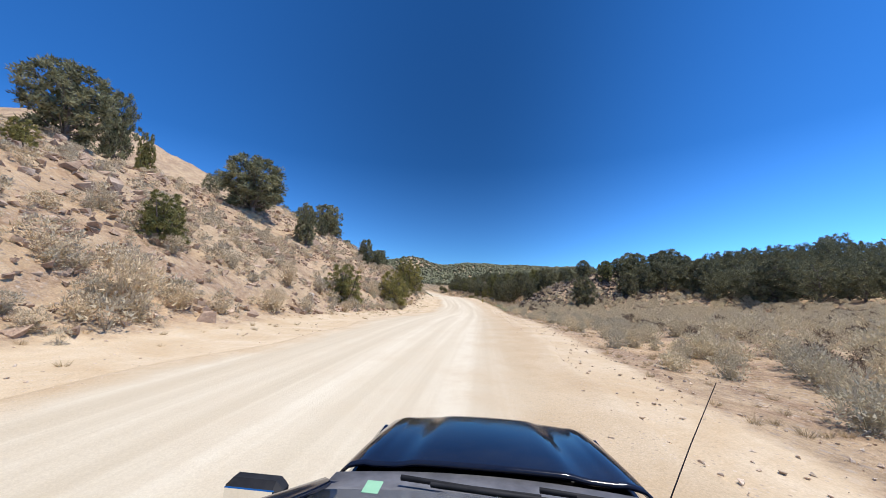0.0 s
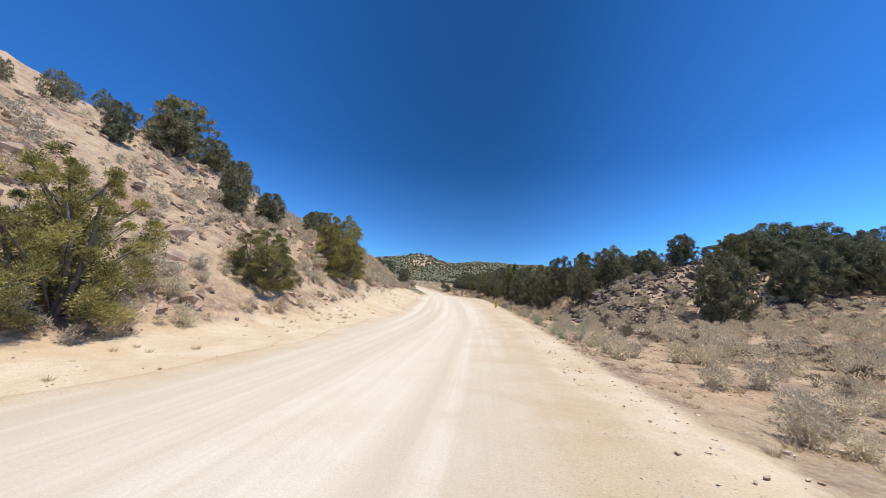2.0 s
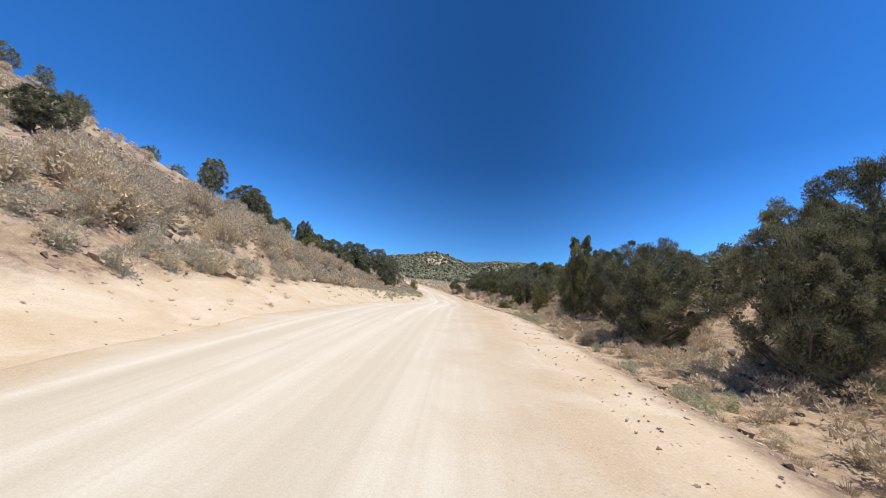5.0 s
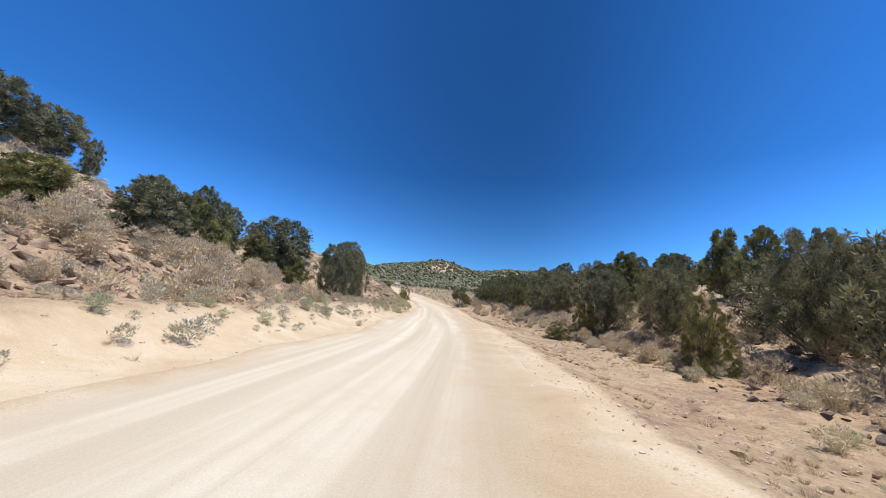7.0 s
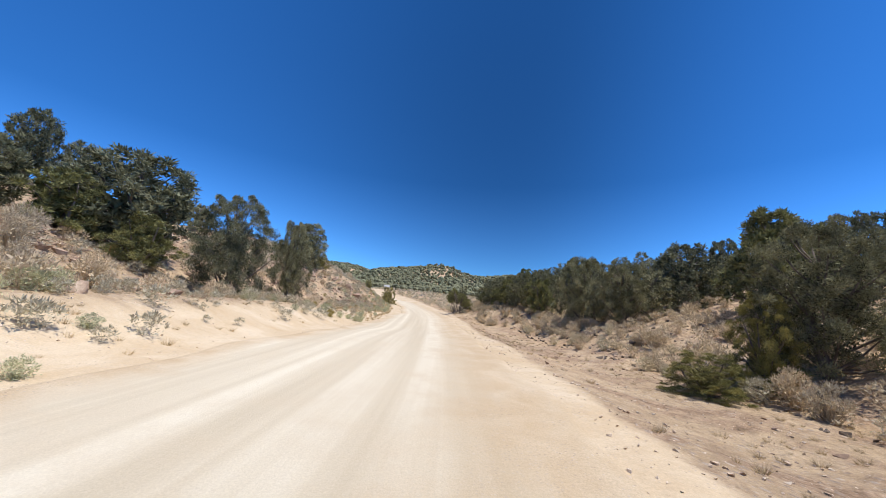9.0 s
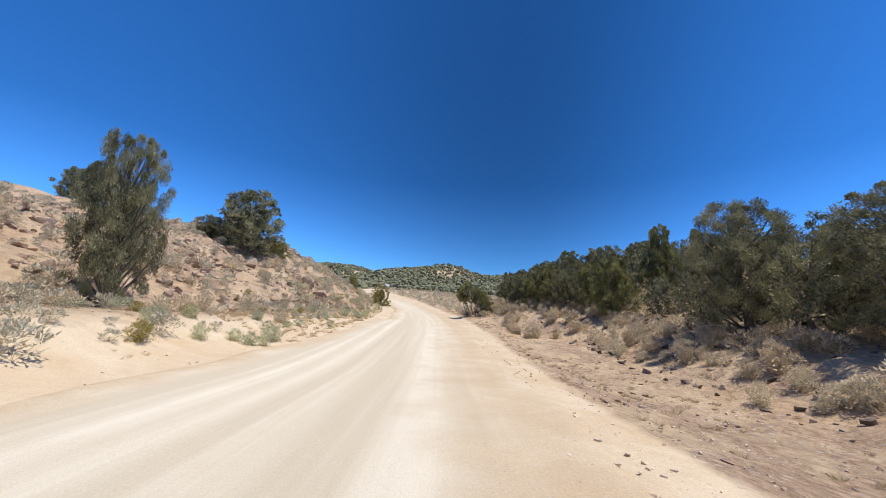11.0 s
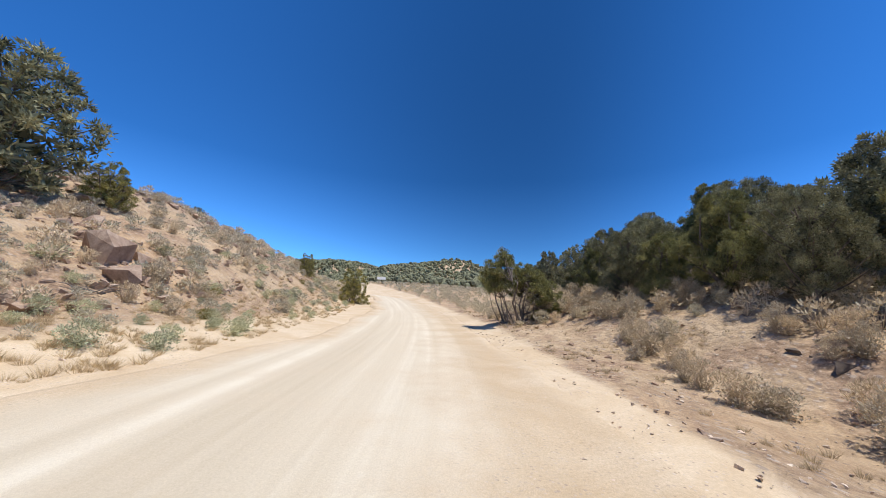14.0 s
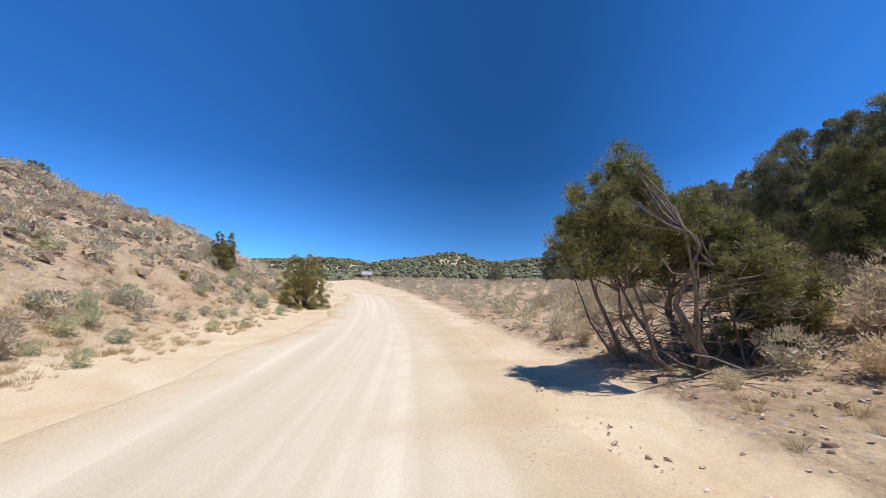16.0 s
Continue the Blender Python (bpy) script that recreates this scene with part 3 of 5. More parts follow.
tagged(ground, "dry tan and pinkish soil of a sagebrush valley with stony slopes", "ground", kind="structure")


def build_road():
    lines = spaced(((-60, 215, 0.7), (215, ROAD_END, 1.5)))
    across = np.linspace(0, 1, 41)
    rows, uv, inner = [], [], []
    rng = np.random.RandomState(5)
    for n, y in enumerate(lines):
        lean = math.atan(float(lane_x(y + 1) - lane_x(y - 1)) / 2)
        l, r = float(left_edge(y)), float(right_edge(y))
        l += 0.35 * math.sin(y * 0.31) + 0.2 * math.sin(y * 0.83 + 1)
        r += 0.25 * math.sin(y * 0.27 + 2) + 0.15 * math.sin(y * 0.9)
        d = -l + (l + r) * across
        x, yy = float(lane_x(y)) + d * math.cos(lean), y - d * math.sin(lean)
        z = lane_z(y) + 0.02 - 0.012 * np.exp(-((d - 0.85) / 0.22) ** 2) - 0.012 * np.exp(-((d + 0.85) / 0.22) ** 2) - 0.010 * np.exp(-((d + 4.2) / 0.25) ** 2) - 0.010 * np.exp(-((d + 5.9) / 0.25) ** 2)
        z = z + 0.035 * np.exp(-((d - r + 0.5) / 0.3) ** 2) + 0.04 * np.exp(-((d + l - 0.5) / 0.35) ** 2)
        z = z - 0.12 * (across < 0.001) - 0.12 * (across > 0.999)
        rows.append(np.stack([x, yy, z], 1))
        inner.append(np.clip(np.minimum(d + l, r - d) / 2.4, 0, 1))
        uv.append(np.stack([(d + 9) / 13.0, np.full_like(d, y / 13.0)], 1))
    verts, uv = np.concatenate(rows), np.concatenate(uv)
    n, m = len(across), len(lines)
    i = (np.arange(m - 1)[:, None] * n + np.arange(n - 1)[None]).ravel()
    faces = np.stack([i, i + 1, i + n + 1, i + n], 1)
    data = mesh_from("road", verts, faces, DIRT, True)
    inside = data.attributes.new("inside", "FLOAT", "POINT")
    inside.data.foreach_set("value", np.concatenate(inner).astype(np.float32))
    layer = data.uv_layers.new(name="UVMap")
    layer.data.foreach_set("uv", uv[faces.ravel()].astype(np.float32).ravel())
    return tagged(new("road", data), "pale graded dirt road with smooth wheel tracks and loose gravel", "road", kind="structure")


build_road()


# ---- trees: x, y, height, width and kind (p pinyon, j juniper, b bushy juniper) ----
UPHILL_NEAR = (
    (-22.9, 20.8, 1.7, 1.6, "b"),
    (-15.1, 21.5, 3.0, 2.7, "b"),
    (-35.9, 36.2, 7.9, 8.0, "p"),
    (-7.2, 36.5, 4.1, 4.2, "b"),
    (-36.1, 42.3, 8.6, 4.0, "p"),
    (-36.3, 47.2, 5.4, 2.4, "b"),
    (-3.2, 54.6, 5.6, 5.1, "b"),
    (-17.1, 54.7, 6.6, 3.6, "p"),
    (-26.2, 55.9, 8.7, 10.6, "p"),
    (-2.2, 66.7, 4.1, 4.6, "b"),
    (-19.7, 73.7, 3.9, 2.6, "p"),
    (-10.7, 77.2, 5.6, 3.6, "p"),
    (-0.2, 79.4, 6.2, 5.8, "b"),
    (-1.8, 83.2, 6.0, 5.4, "b"),
    (-8.8, 80.9, 3.4, 3.4, "p"),
    (-21.1, 82.7, 7.3, 7.1, "p"),
    (-22.5, 91.5, 4.6, 5.2, "p"),
    (-8.8, 94.7, 4.1, 2.0, "p"),
)
UPHILL_MIDDLE = (
    (-9.2, 97.5, 4.4, 3.5, "p"),
    (-22.5, 97.7, 3.1, 4.6, "p"),
    (-3.2, 98.3, 2.9, 2.4, "p"),
    (-10.1, 102.3, 4.7, 4.7, "p"),
    (-33.5, 110.8, 5.5, 4.4, "p"),
    (-11.0, 112.0, 2.9, 3.7, "p"),
    (-49.3, 117.5, 6.6, 9.4, "p"),
    (-12.2, 142.7, 3.8, 3.7, "p"),
    (-7.7, 148.9, 3.3, 4.4, "j"),
    (-30.2, 154.6, 7.2, 5.2, "p"),
    (-5.8, 154.8, 4.9, 5.6, "p"),
    (-24.6, 157.2, 5.4, 6.5, "p"),
    (-26.4, 163.4, 5.3, 6.3, "p"),
    (-25.3, 166.8, 4.5, 2.1, "p"),
    (-14.4, 168.9, 5.2, 5.6, "j"),
    (-11.2, 169.8, 4.6, 4.6, "j"),
    (-13.0, 173.2, 5.0, 5.2, "p"),
    (-9.0, 175.0, 4.6, 5.4, "j"),
    (-4.4, 176.6, 4.0, 4.4, "j"),
    (-27.3, 178.3, 5.6, 5.1, "p"),
    (-8.1, 179.4, 8.4, 9.5, "p"),
    (0.5, 179.5, 8.4, 6.6, "p"),
    (-23.7, 183.1, 7.6, 4.9, "p"),
)
UPHILL_FAR = (
    (-25.1, 189.2, 7.2, 5.2, "p"),
    (0.4, 190.4, 9.4, 4.0, "p"),
    (-13.6, 214.6, 2.8, 4.0, "p"),
    (-9.3, 215.5, 8.4, 7.7, "p"),
    (-8.2, 220.8, 3.3, 3.0, "b"),
    (-46.6, 235.3, 6.7, 5.4, "p"),
    (-55.2, 236.3, 9.7, 7.9, "p"),
    (-15.8, 237.2, 1.6, 1.6, "b"),
    (-3.0, 240.1, 2.9, 2.2, "b"),
    (2.1, 243.0, 4.5, 4.2, "b"),
    (-80.2, 252.3, 9.5, 9.0, "p"),
)
DOWNHILL_NEAR = (
    (70.9, 60.8, 9.0, 8.6, "p"),
    (39.9, 76.8, 7.4, 5.6, "p"),
    (71.5, 78.2, 8.9, 7.2, "p"),
    (42.4, 90.3, 2.1, 2.6, "p"),
    (58.6, 91.9, 5.6, 6.4, "p"),
    (63.1, 92.3, 8.3, 8.6, "p"),
    (32.5, 92.6, 6.0, 4.1, "p"),
    (38.6, 95.8, 7.1, 7.1, "p"),
    (56.8, 96.0, 4.0, 5.6, "p"),
    (34.2, 96.4, 6.2, 4.4, "p"),
    (76.8, 99.6, 8.5, 12.5, "p"),
    (46.4, 100.5, 5.7, 5.7, "p"),
    (68.6, 100.7, 8.5, 6.9, "p"),
    (53.8, 101.1, 3.5, 4.5, "p"),
    (81.0, 101.6, 9.5, 10.7, "p"),
    (38.8, 106.0, 8.2, 5.7, "j"),
    (31.1, 106.6, 7.9, 5.5, "p"),
    (34.9, 107.0, 8.4, 5.8, "p"),
    (45.0, 96.6, 5.2, 4.4, "p"),
    (48.6, 93.4, 5.0, 4.6, "p"),
    (52.4, 88.4, 5.6, 5.0, "j"),
    (54.6, 82.6, 6.6, 5.2, "p"),
    (61.0, 85.0, 6.8, 5.6, "p"),
    (66.4, 87.0, 7.4, 6.0, "p"),
    (75.6, 89.4, 8.2, 6.8, "p"),
)
DOWNHILL_MIDDLE = (
    (31.2, 117.6, 7.9, 7.2, "p"),
    (33.5, 129.0, 8.0, 5.4, "p"),
    (32.3, 134.0, 10.1, 5.6, "j"),
    (35.6, 138.4, 8.4, 4.2, "j"),
    (35.8, 140.5, 7.2, 4.0, "p"),
    (36.9, 148.7, 7.1, 4.4, "p"),
    (40.6, 150.0, 5.4, 3.4, "p"),
    (32.1, 150.4, 4.5, 2.9, "b"),
    (35.4, 159.2, 6.1, 4.7, "p"),
    (34.3, 167.6, 6.6, 5.6, "p"),
    (29.1, 167.3, 1.8, 3.1, "b"),
    (31.9, 167.7, 4.0, 2.6, "b"),
    (47.7, 168.5, 7.6, 4.8, "j"),
    (52.6, 169.0, 7.6, 4.7, "j"),
    (47.7, 176.7, 5.8, 3.6, "p"),
    (41.2, 177.1, 7.2, 6.2, "j"),
    (51.4, 183.7, 6.3, 6.8, "j"),
    (36.0, 188.2, 6.4, 5.7, "p"),
    (43.8, 190.1, 7.2, 6.9, "p"),
    (35.0, 195.0, 8.0, 6.2, "p"),
)
DOWNHILL_FAR = (
    (54.4, 198.1, 6.8, 4.4, "p"),
    (38.5, 209.3, 7.3, 3.9, "j"),
    (32.4, 211.2, 4.9, 3.8, "j"),
    (30.2, 214.0, 4.6, 3.8, "p"),
    (29.0, 216.6, 4.8, 4.2, "j"),
    (27.4, 218.6, 3.6, 3.2, "j"),
    (41.6, 219.8, 5.0, 4.7, "p"),
    (26.6, 221.4, 4.2, 3.8, "p"),
    (28.8, 223.4, 4.4, 3.9, "p"),
    (25.8, 224.6, 3.4, 2.8, "j"),
    (27.8, 227.6, 4.8, 4.0, "p"),
    (25.6, 229.2, 3.8, 3.0, "p"),
    (33.0, 207.4, 5.6, 4.6, "j"),
    (29.8, 225.8, 5.0, 4.2, "p"),
    (32.4, 219.4, 5.4, 4.6, "p"),
    (34.6, 214.4, 5.8, 5.0, "p"),
    (34.0, 224.4, 5.4, 4.8, "j"),
    (32.0, 229.0, 5.2, 4.4, "p"),
    (37.1, 231.1, 4.2, 3.6, "p"),
    (51.3, 237.1, 6.5, 5.6, "p"),
    (47.9, 239.7, 5.1, 5.6, "p"),
    (36.7, 240.5, 5.5, 3.8, "p"),
    (40.1, 240.8, 5.6, 4.2, "p"),
    (54.4, 241.4, 8.0, 5.4, "p"),
    (48.2, 242.7, 5.7, 6.7, "p"),
    (37.5, 246.3, 7.1, 5.4, "p"),
    (34.9, 249.4, 6.9, 4.1, "p"),
    (29.7, 255.0, 7.5, 4.2, "p"),
    (39.9, 306.3, 9.8, 8.9, "p"),
)

KINDS = {"p": "pinyon", "j": "juniper", "b": "bush"}
LABELS = {
    "pinyon": "dark green pinyon pine with a dense rounded crown",
    "juniper": "tall olive green juniper with a ragged crown",
    "bush": "bushy yellow-green juniper leafy down to the ground",
}
UPHILL = UPHILL_NEAR + UPHILL_MIDDLE + UPHILL_FAR
DOWNHILL = DOWNHILL_NEAR + DOWNHILL_MIDDLE + DOWNHILL_FAR
for group, stand in (("trees on the hillside", UPHILL), ("trees on the rocky slope", DOWNHILL)):
    for n, (x, y, tall, wide, letter) in enumerate(stand):
        kind = KINDS[letter]
        tree(kind, n % 3, x, y, tall * 1.02, wide * 1.10, LABELS[kind], group, (abs(x - float(lane_x(y))) < 23 and y > 30) + (abs(x - float(lane_x(y))) < 19 and y > 45))
spreading_juniper(20.3, 223.2, "spreading juniper with many bare twisted stems beside the road")

# more of the same woods behind, thinner in leaf
rng = np.random.RandomState(21)
taken = [(row[0], row[1]) for row in UPHILL + DOWNHILL]


WOODS = []


def backwoods(count, y_range, d_range, tall_range, gap, allowed, single=True):
    spare = 0
    for _ in range(count * 30):
        if spare == count:
            break
        y, d = rng.uniform(*y_range), rng.uniform(*d_range)
        x = float(lane_x(y)) + d
        if not allowed(x, y, d) or min((x - a) ** 2 + (y - b) ** 2 for a, b in taken) < gap ** 2:
            continue
        taken.append((x, y))
        tall = rng.uniform(*tall_range)
        wide = tall * rng.uniform(0.75, 1.1)
        if single:
            tree("backwood", spare % 4, x, y, tall, wide, "dark green pinyon pine in the woods behind", "trees in the woods behind")
        else:
            WOODS.append((x, y, wide, tall / wide))
        spare += 1


backwoods(170, (38, 104), (44, 108), (4.6, 7.6), 2.5, lambda x, y, d: x > 1.15 * y - 40 and d > 84 - 0.42 * y, False)
backwoods(66, (108, 168), (14, 56), (3.6, 6.2), 3.1, lambda x, y, d: True)
backwoods(40, (186, 236), (15.5, 30), (2.6, 4.8), 2.4, lambda x, y, d: True)
backwoods(75, (160, 236), (26, 66), (3.6, 6.0), 3.0, lambda x, y, d: True)
backwoods(40, (236, 306), (34, 80), (3.0, 5.0), 3.4, lambda x, y, d: True, False)
backwoods(26, (46, 200), (-84, -42), (3.0, 5.5), 3.6, lambda x, y, d: wave(np.array(x), np.array(y), 30, 9) > -0.1, False)


# ---- shrubs, grass and stones ----
def shrub(seed, sprays, stems, tall, spread):
    """A shrub one metre across: bare stems fanning out of the root, each with a leafy tuft at its end."""
    rng = np.random.RandomState(seed)
    tufts = rng.randint(13, 19)
    a = 2.39996 * np.arange(tufts) + 0.5 * rng.rand(tufts)
    r = 0.40 * np.sqrt((np.arange(tufts) + 0.4) / tufts) * (0.85 + 0.25 * rng.rand(tufts))
    top = np.stack([r * np.cos(a), r * np.sin(a), tall * np.sqrt(np.maximum(0.10, 1 - 4.6 * r * r)) * (0.66 + 0.30 * rng.rand(tufts))], 1)
    pieces = []
    pick = rng.randint(0, tufts, stems)
    tip = top[pick] + 0.05 * rng.randn(stems, 3)
    tip[:, 2] = np.maximum(tip[:, 2], 0.04)
    root = tip * (0.15, 0.15, 0) + (0, 0, -0.02)
    way = tip - root
    far = np.linalg.norm(way, axis=1)
    pieces.append(sprigs(rng, root, way / far[:, None], far, 0.005 + 0.005 * rng.rand(stems)))
    pick = rng.randint(0, tufts, sprays)
    out_way = unit_rows(rng, sprays)
    out_way[:, 2] = 0.75 * out_way[:, 2] + 0.2
    base = top[pick] + out_way * (0.115, 0.115, 0.13) * (0.35 + 0.65 * rng.rand(sprays, 1))
    base[:, 2] = np.maximum(base[:, 2], 0.01)
    way = out_way + (0, 0, 0.75) + top[pick] * (spread, spread, 0) + 0.25 * rng.randn(sprays, 3)
    way /= np.linalg.norm(way, axis=1, keepdims=True)
    length = (0.06 + 0.065 * rng.rand(sprays)) * math.sqrt(300 / sprays)
    pieces.append(sprigs(rng, base, way, length, length * (0.15 + 0.11 * rng.rand(sprays))))
    # leaves and litter deep inside
    n = max(40, sprays // 3)
    root = np.stack([0.17 * rng.randn(n), 0.17 * rng.randn(n), tall * 0.5 * rng.rand(n)], 1)
    pieces.append(sprigs(rng, root, unit_rows(rng, n) * (1, 1, 0.5) + (0, 0, 0.3), 0.07 + 0.05 * rng.rand(n), 0.020))
    return joined(pieces)


def tuft(seed, blades):
    """A clump of dry grass half a metre across."""
    rng = np.random.RandomState(seed)
    a, r = rng.rand(blades) * 6.2832, 0.10 * np.sqrt(rng.rand(blades))
    root = np.stack([r * np.cos(a), r * np.sin(a), 0 * r - 0.01], 1)
    way = np.stack([np.cos(a) * (0.2 + rng.rand(blades)), np.sin(a) * (0.2 + rng.rand(blades)), 0.6 + 0.9 * rng.rand(blades)], 1)
    way /= np.linalg.norm(way, axis=1, keepdims=True)
    return sprigs(rng, root, way, 0.12 + 0.16 * rng.rand(blades), 0.003 + 0.002 * rng.rand(blades))


ICO1_V, ICO1_F = ICO_V, ICO_F


def stone(seed, corners, flat):
    """An angular block of radius about one: the hull of scattered corners."""
    rng = np.random.RandomState(seed)
    p = unit_rows(rng, corners)
    p = np.sign(p) * np.abs(p) ** 0.75 * (0.6 + 0.55 * rng.rand(corners, 1))
    p = p * (1, 0.65 + 0.35 * rng.rand(), flat * (0.8 + 0.4 * rng.rand()))
    bm = bmesh.new()
    for q in p:
        bm.verts.new(q)
    made = bmesh.ops.convex_hull(bm, input=bm.verts[:])
    spare = [e for e in made["geom_interior"] + made["geom_unused"] if isinstance(e, bmesh.types.BMVert)]
    bmesh.ops.delete(bm, geom=list(set(spare)), context="VERTS")
    bmesh.ops.triangulate(bm, faces=bm.faces[:])
    bm.verts.index_update()
    v, f = np.array([q.co[:] for q in bm.verts]), np.array([[q.index for q in face.verts] for face in bm.faces])
    bm.free()
    return v, f


def spread(variants, x, y, size, rng, lift=0.0, stretch=None, z=None):
    """Copies of the variants' vertices and faces at the given places, as one set."""
    pieces = []
    turn = rng.rand(len(x)) * 6.2832
    z = height(x, y) if z is None else z
    pick = rng.randint(0, len(variants), len(x))
    for k, (v, f) in enumerate(variants):
        n = np.nonzero(pick == k)[0]
        if not len(n):
            continue
        c, s = np.cos(turn[n])[:, None], np.sin(turn[n])[:, None]
        vx, vy = v[None, :, 0], v[None, :, 1]
        scale = size[n][:, None]
        up = scale if stretch is None else scale * stretch[n][:, None]
        put = np.stack([(vx * c - vy * s) * scale + x[n][:, None], (vx * s + vy * c) * scale + y[n][:, None], v[None, :, 2] * up + z[n][:, None] + lift * up], 2)
        pieces.append((put.reshape(-1, 3), (f[None] + (np.arange(len(n)) * len(v))[:, None, None]).reshape(-1, 3)))
    return joined(pieces)


def stuff(name, pieces, mat, label, category, soft=False):
    return tagged(new(name, mesh_from(name, *pieces, mat, soft)), label, category, kind="stuff")


def scatter(rng, count, d_range, y_range, chance=None):
    """Places beside the road, at distances d from the lane within y."""
    y = y_range[0] + (y_range[1] - y_range[0]) * rng.rand(count * 4)
    d = d_range[0] + (d_range[1] - d_range[0]) * rng.rand(count * 4)
    if chance is not None:
        keep = rng.rand(count * 4) < chance(d, y)
        y, d = y[keep], d[keep]
    y, d = y[:count], d[:count]
    return lane_x(y) + d, y


def patchy(d, y):
    return np.clip(0.5 + 0.7 * wave(d, y, 11, 31) + 0.3 * wave(d, y, 4, 32), 0, 1)


SHRUBS = [shrub(40 + n, 900, 50, 0.62, 1.0) for n in range(6)]
THIN_SHRUBS = [shrub(60 + n, 210, 8, 0.62, 1.0) for n in range(6)]
TWIGGY = [shrub(80 + n, 750, 150, 0.75, 1.1) for n in range(5)]
DOME_SHRUBS = [shrub(66 + n, 380, 8, 0.85, 1.2) for n in range(6)]
THIN_TWIGGY = [shrub(86 + n, 170, 36, 0.75, 1.1) for n in range(5)]
TUFTS = [tuft(20 + n, 70) for n in range(5)]


def shrub_things(name, variants, mat, x, y, size, label, category, group, seed):
    """Single shrubs as things of their own, sharing a few meshes."""
    rng = np.random.RandomState(seed)
    meshes = [mesh_from(name, v, f, mat) for v, f in variants]
    for n in range(len(x)):
        ob = new(name, meshes[n % len(meshes)])
        s = float(size[n])
        ob.matrix_basis = Matrix.LocRotScale((x[n], y[n], height_at(x[n], y[n]) - 0.02), Euler((0, 0, rng.rand() * 6.28)), (s, s, s * (0.85 + 0.4 * rng.rand())))
        tagged(ob, label, category, group)



woods = np.array(WOODS)
BACK_TREES = [tree_meshes(310 + n, "backwood", 1900) for n in range(4)]
for name, k, mat, label in (("woods_crowns", 1, PINYON, "dark green pinyon woods beyond the sagebrush flat"), ("woods_trunks", 0, BARK, "grey trunks of the pinyon woods")):
    stuff(name, spread([pair[k] for pair in BACK_TREES], woods[:, 0], woods[:, 1], woods[:, 2], np.random.RandomState(19), 0.0, woods[:, 3]), mat, label, "woods")

rng = np.random.RandomState(77)

# sagebrush flat beside the first stretch of road
x, y = scatter(rng, 165, (6.2, 14.5), (2, 84))
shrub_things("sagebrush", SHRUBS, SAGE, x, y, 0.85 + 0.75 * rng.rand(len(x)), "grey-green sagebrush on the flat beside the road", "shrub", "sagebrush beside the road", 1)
x, y = scatter(rng, 1700, (13, 60), (-4, 86))
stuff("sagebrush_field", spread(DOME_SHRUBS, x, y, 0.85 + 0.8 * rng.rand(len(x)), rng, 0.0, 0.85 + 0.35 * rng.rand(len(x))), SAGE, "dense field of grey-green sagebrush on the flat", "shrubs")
# dead brush in dark colour, also painting the shade between the sagebrush
x, y = scatter(rng, 1100, (12, 58), (-4, 86))
stuff("brown_brush", spread(THIN_TWIGGY, x, y, 0.7 + 0.6 * rng.rand(len(x)), rng, 0.0, 0.7 + 0.3 * rng.rand(len(x))), DEAD_SHADE, "brown twiggy dead brush, coloured dark for the shade between the sagebrush", "shrubs")

# greener sage and rabbitbrush along the ditch
x, y = scatter(rng, 60, (5.2, 10), (64, 140), patchy)
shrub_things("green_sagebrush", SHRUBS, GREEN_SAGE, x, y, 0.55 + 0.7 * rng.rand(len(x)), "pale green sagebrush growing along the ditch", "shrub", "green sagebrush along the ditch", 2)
x, y = scatter(rng, 40, (8.0, 14), (90, 150), patchy)
shrub_things("sagebrush", SHRUBS, SAGE, x, y, 0.6 + 0.6 * rng.rand(len(x)), "grey sagebrush below the rocky slope", "shrub", "sagebrush below the rocky slope", 3)
x, y = scatter(rng, 1500, (9.5, 27), (86, 245), lambda d, y: d > 12.5 - 3 * ramp(150, 120, y) - 4 * ramp(210, 220, y))
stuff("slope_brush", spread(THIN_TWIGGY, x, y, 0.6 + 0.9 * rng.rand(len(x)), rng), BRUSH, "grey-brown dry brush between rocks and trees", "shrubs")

# hillside brush
x, y = scatter(rng, 50, (-17, -12.6), (6, 150), patchy)
shrub_things("dry_brush", TWIGGY, BRUSH, x, y, 0.8 + 0.9 * rng.rand(len(x)), "grey-brown dry brush at the foot of the hillside", "shrub", "dry brush at the foot of the hillside", 4)
x, y = scatter(rng, 60, (-17, -8.5), (140, 245), patchy)
shrub_things("green_sagebrush", SHRUBS, GREEN_SAGE, x, y, 0.6 + 0.7 * rng.rand(len(x)), "pale green sagebrush on the low bank", "shrub", "sagebrush on the low bank", 5)
x, y = scatter(rng, 2600, (-58, -13), (0, 240), patchy)
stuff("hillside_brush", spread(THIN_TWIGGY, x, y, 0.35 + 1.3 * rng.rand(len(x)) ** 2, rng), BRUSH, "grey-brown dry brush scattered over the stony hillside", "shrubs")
x, y = scatter(rng, 1500, (-42, -10), (135, 256))
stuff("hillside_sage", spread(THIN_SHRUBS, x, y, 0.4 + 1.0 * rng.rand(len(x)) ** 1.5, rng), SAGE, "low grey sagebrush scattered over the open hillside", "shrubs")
x, y = scatter(rng, 14, (-17, -10.5), (160, 240))
shrub_things("rabbitbrush", SHRUBS[:3], RABBIT, x, y, 0.6 + 0.5 * rng.rand(len(x)), "yellow rabbitbrush on the low bank", "shrub", "rabbitbrush on the low bank", 6)

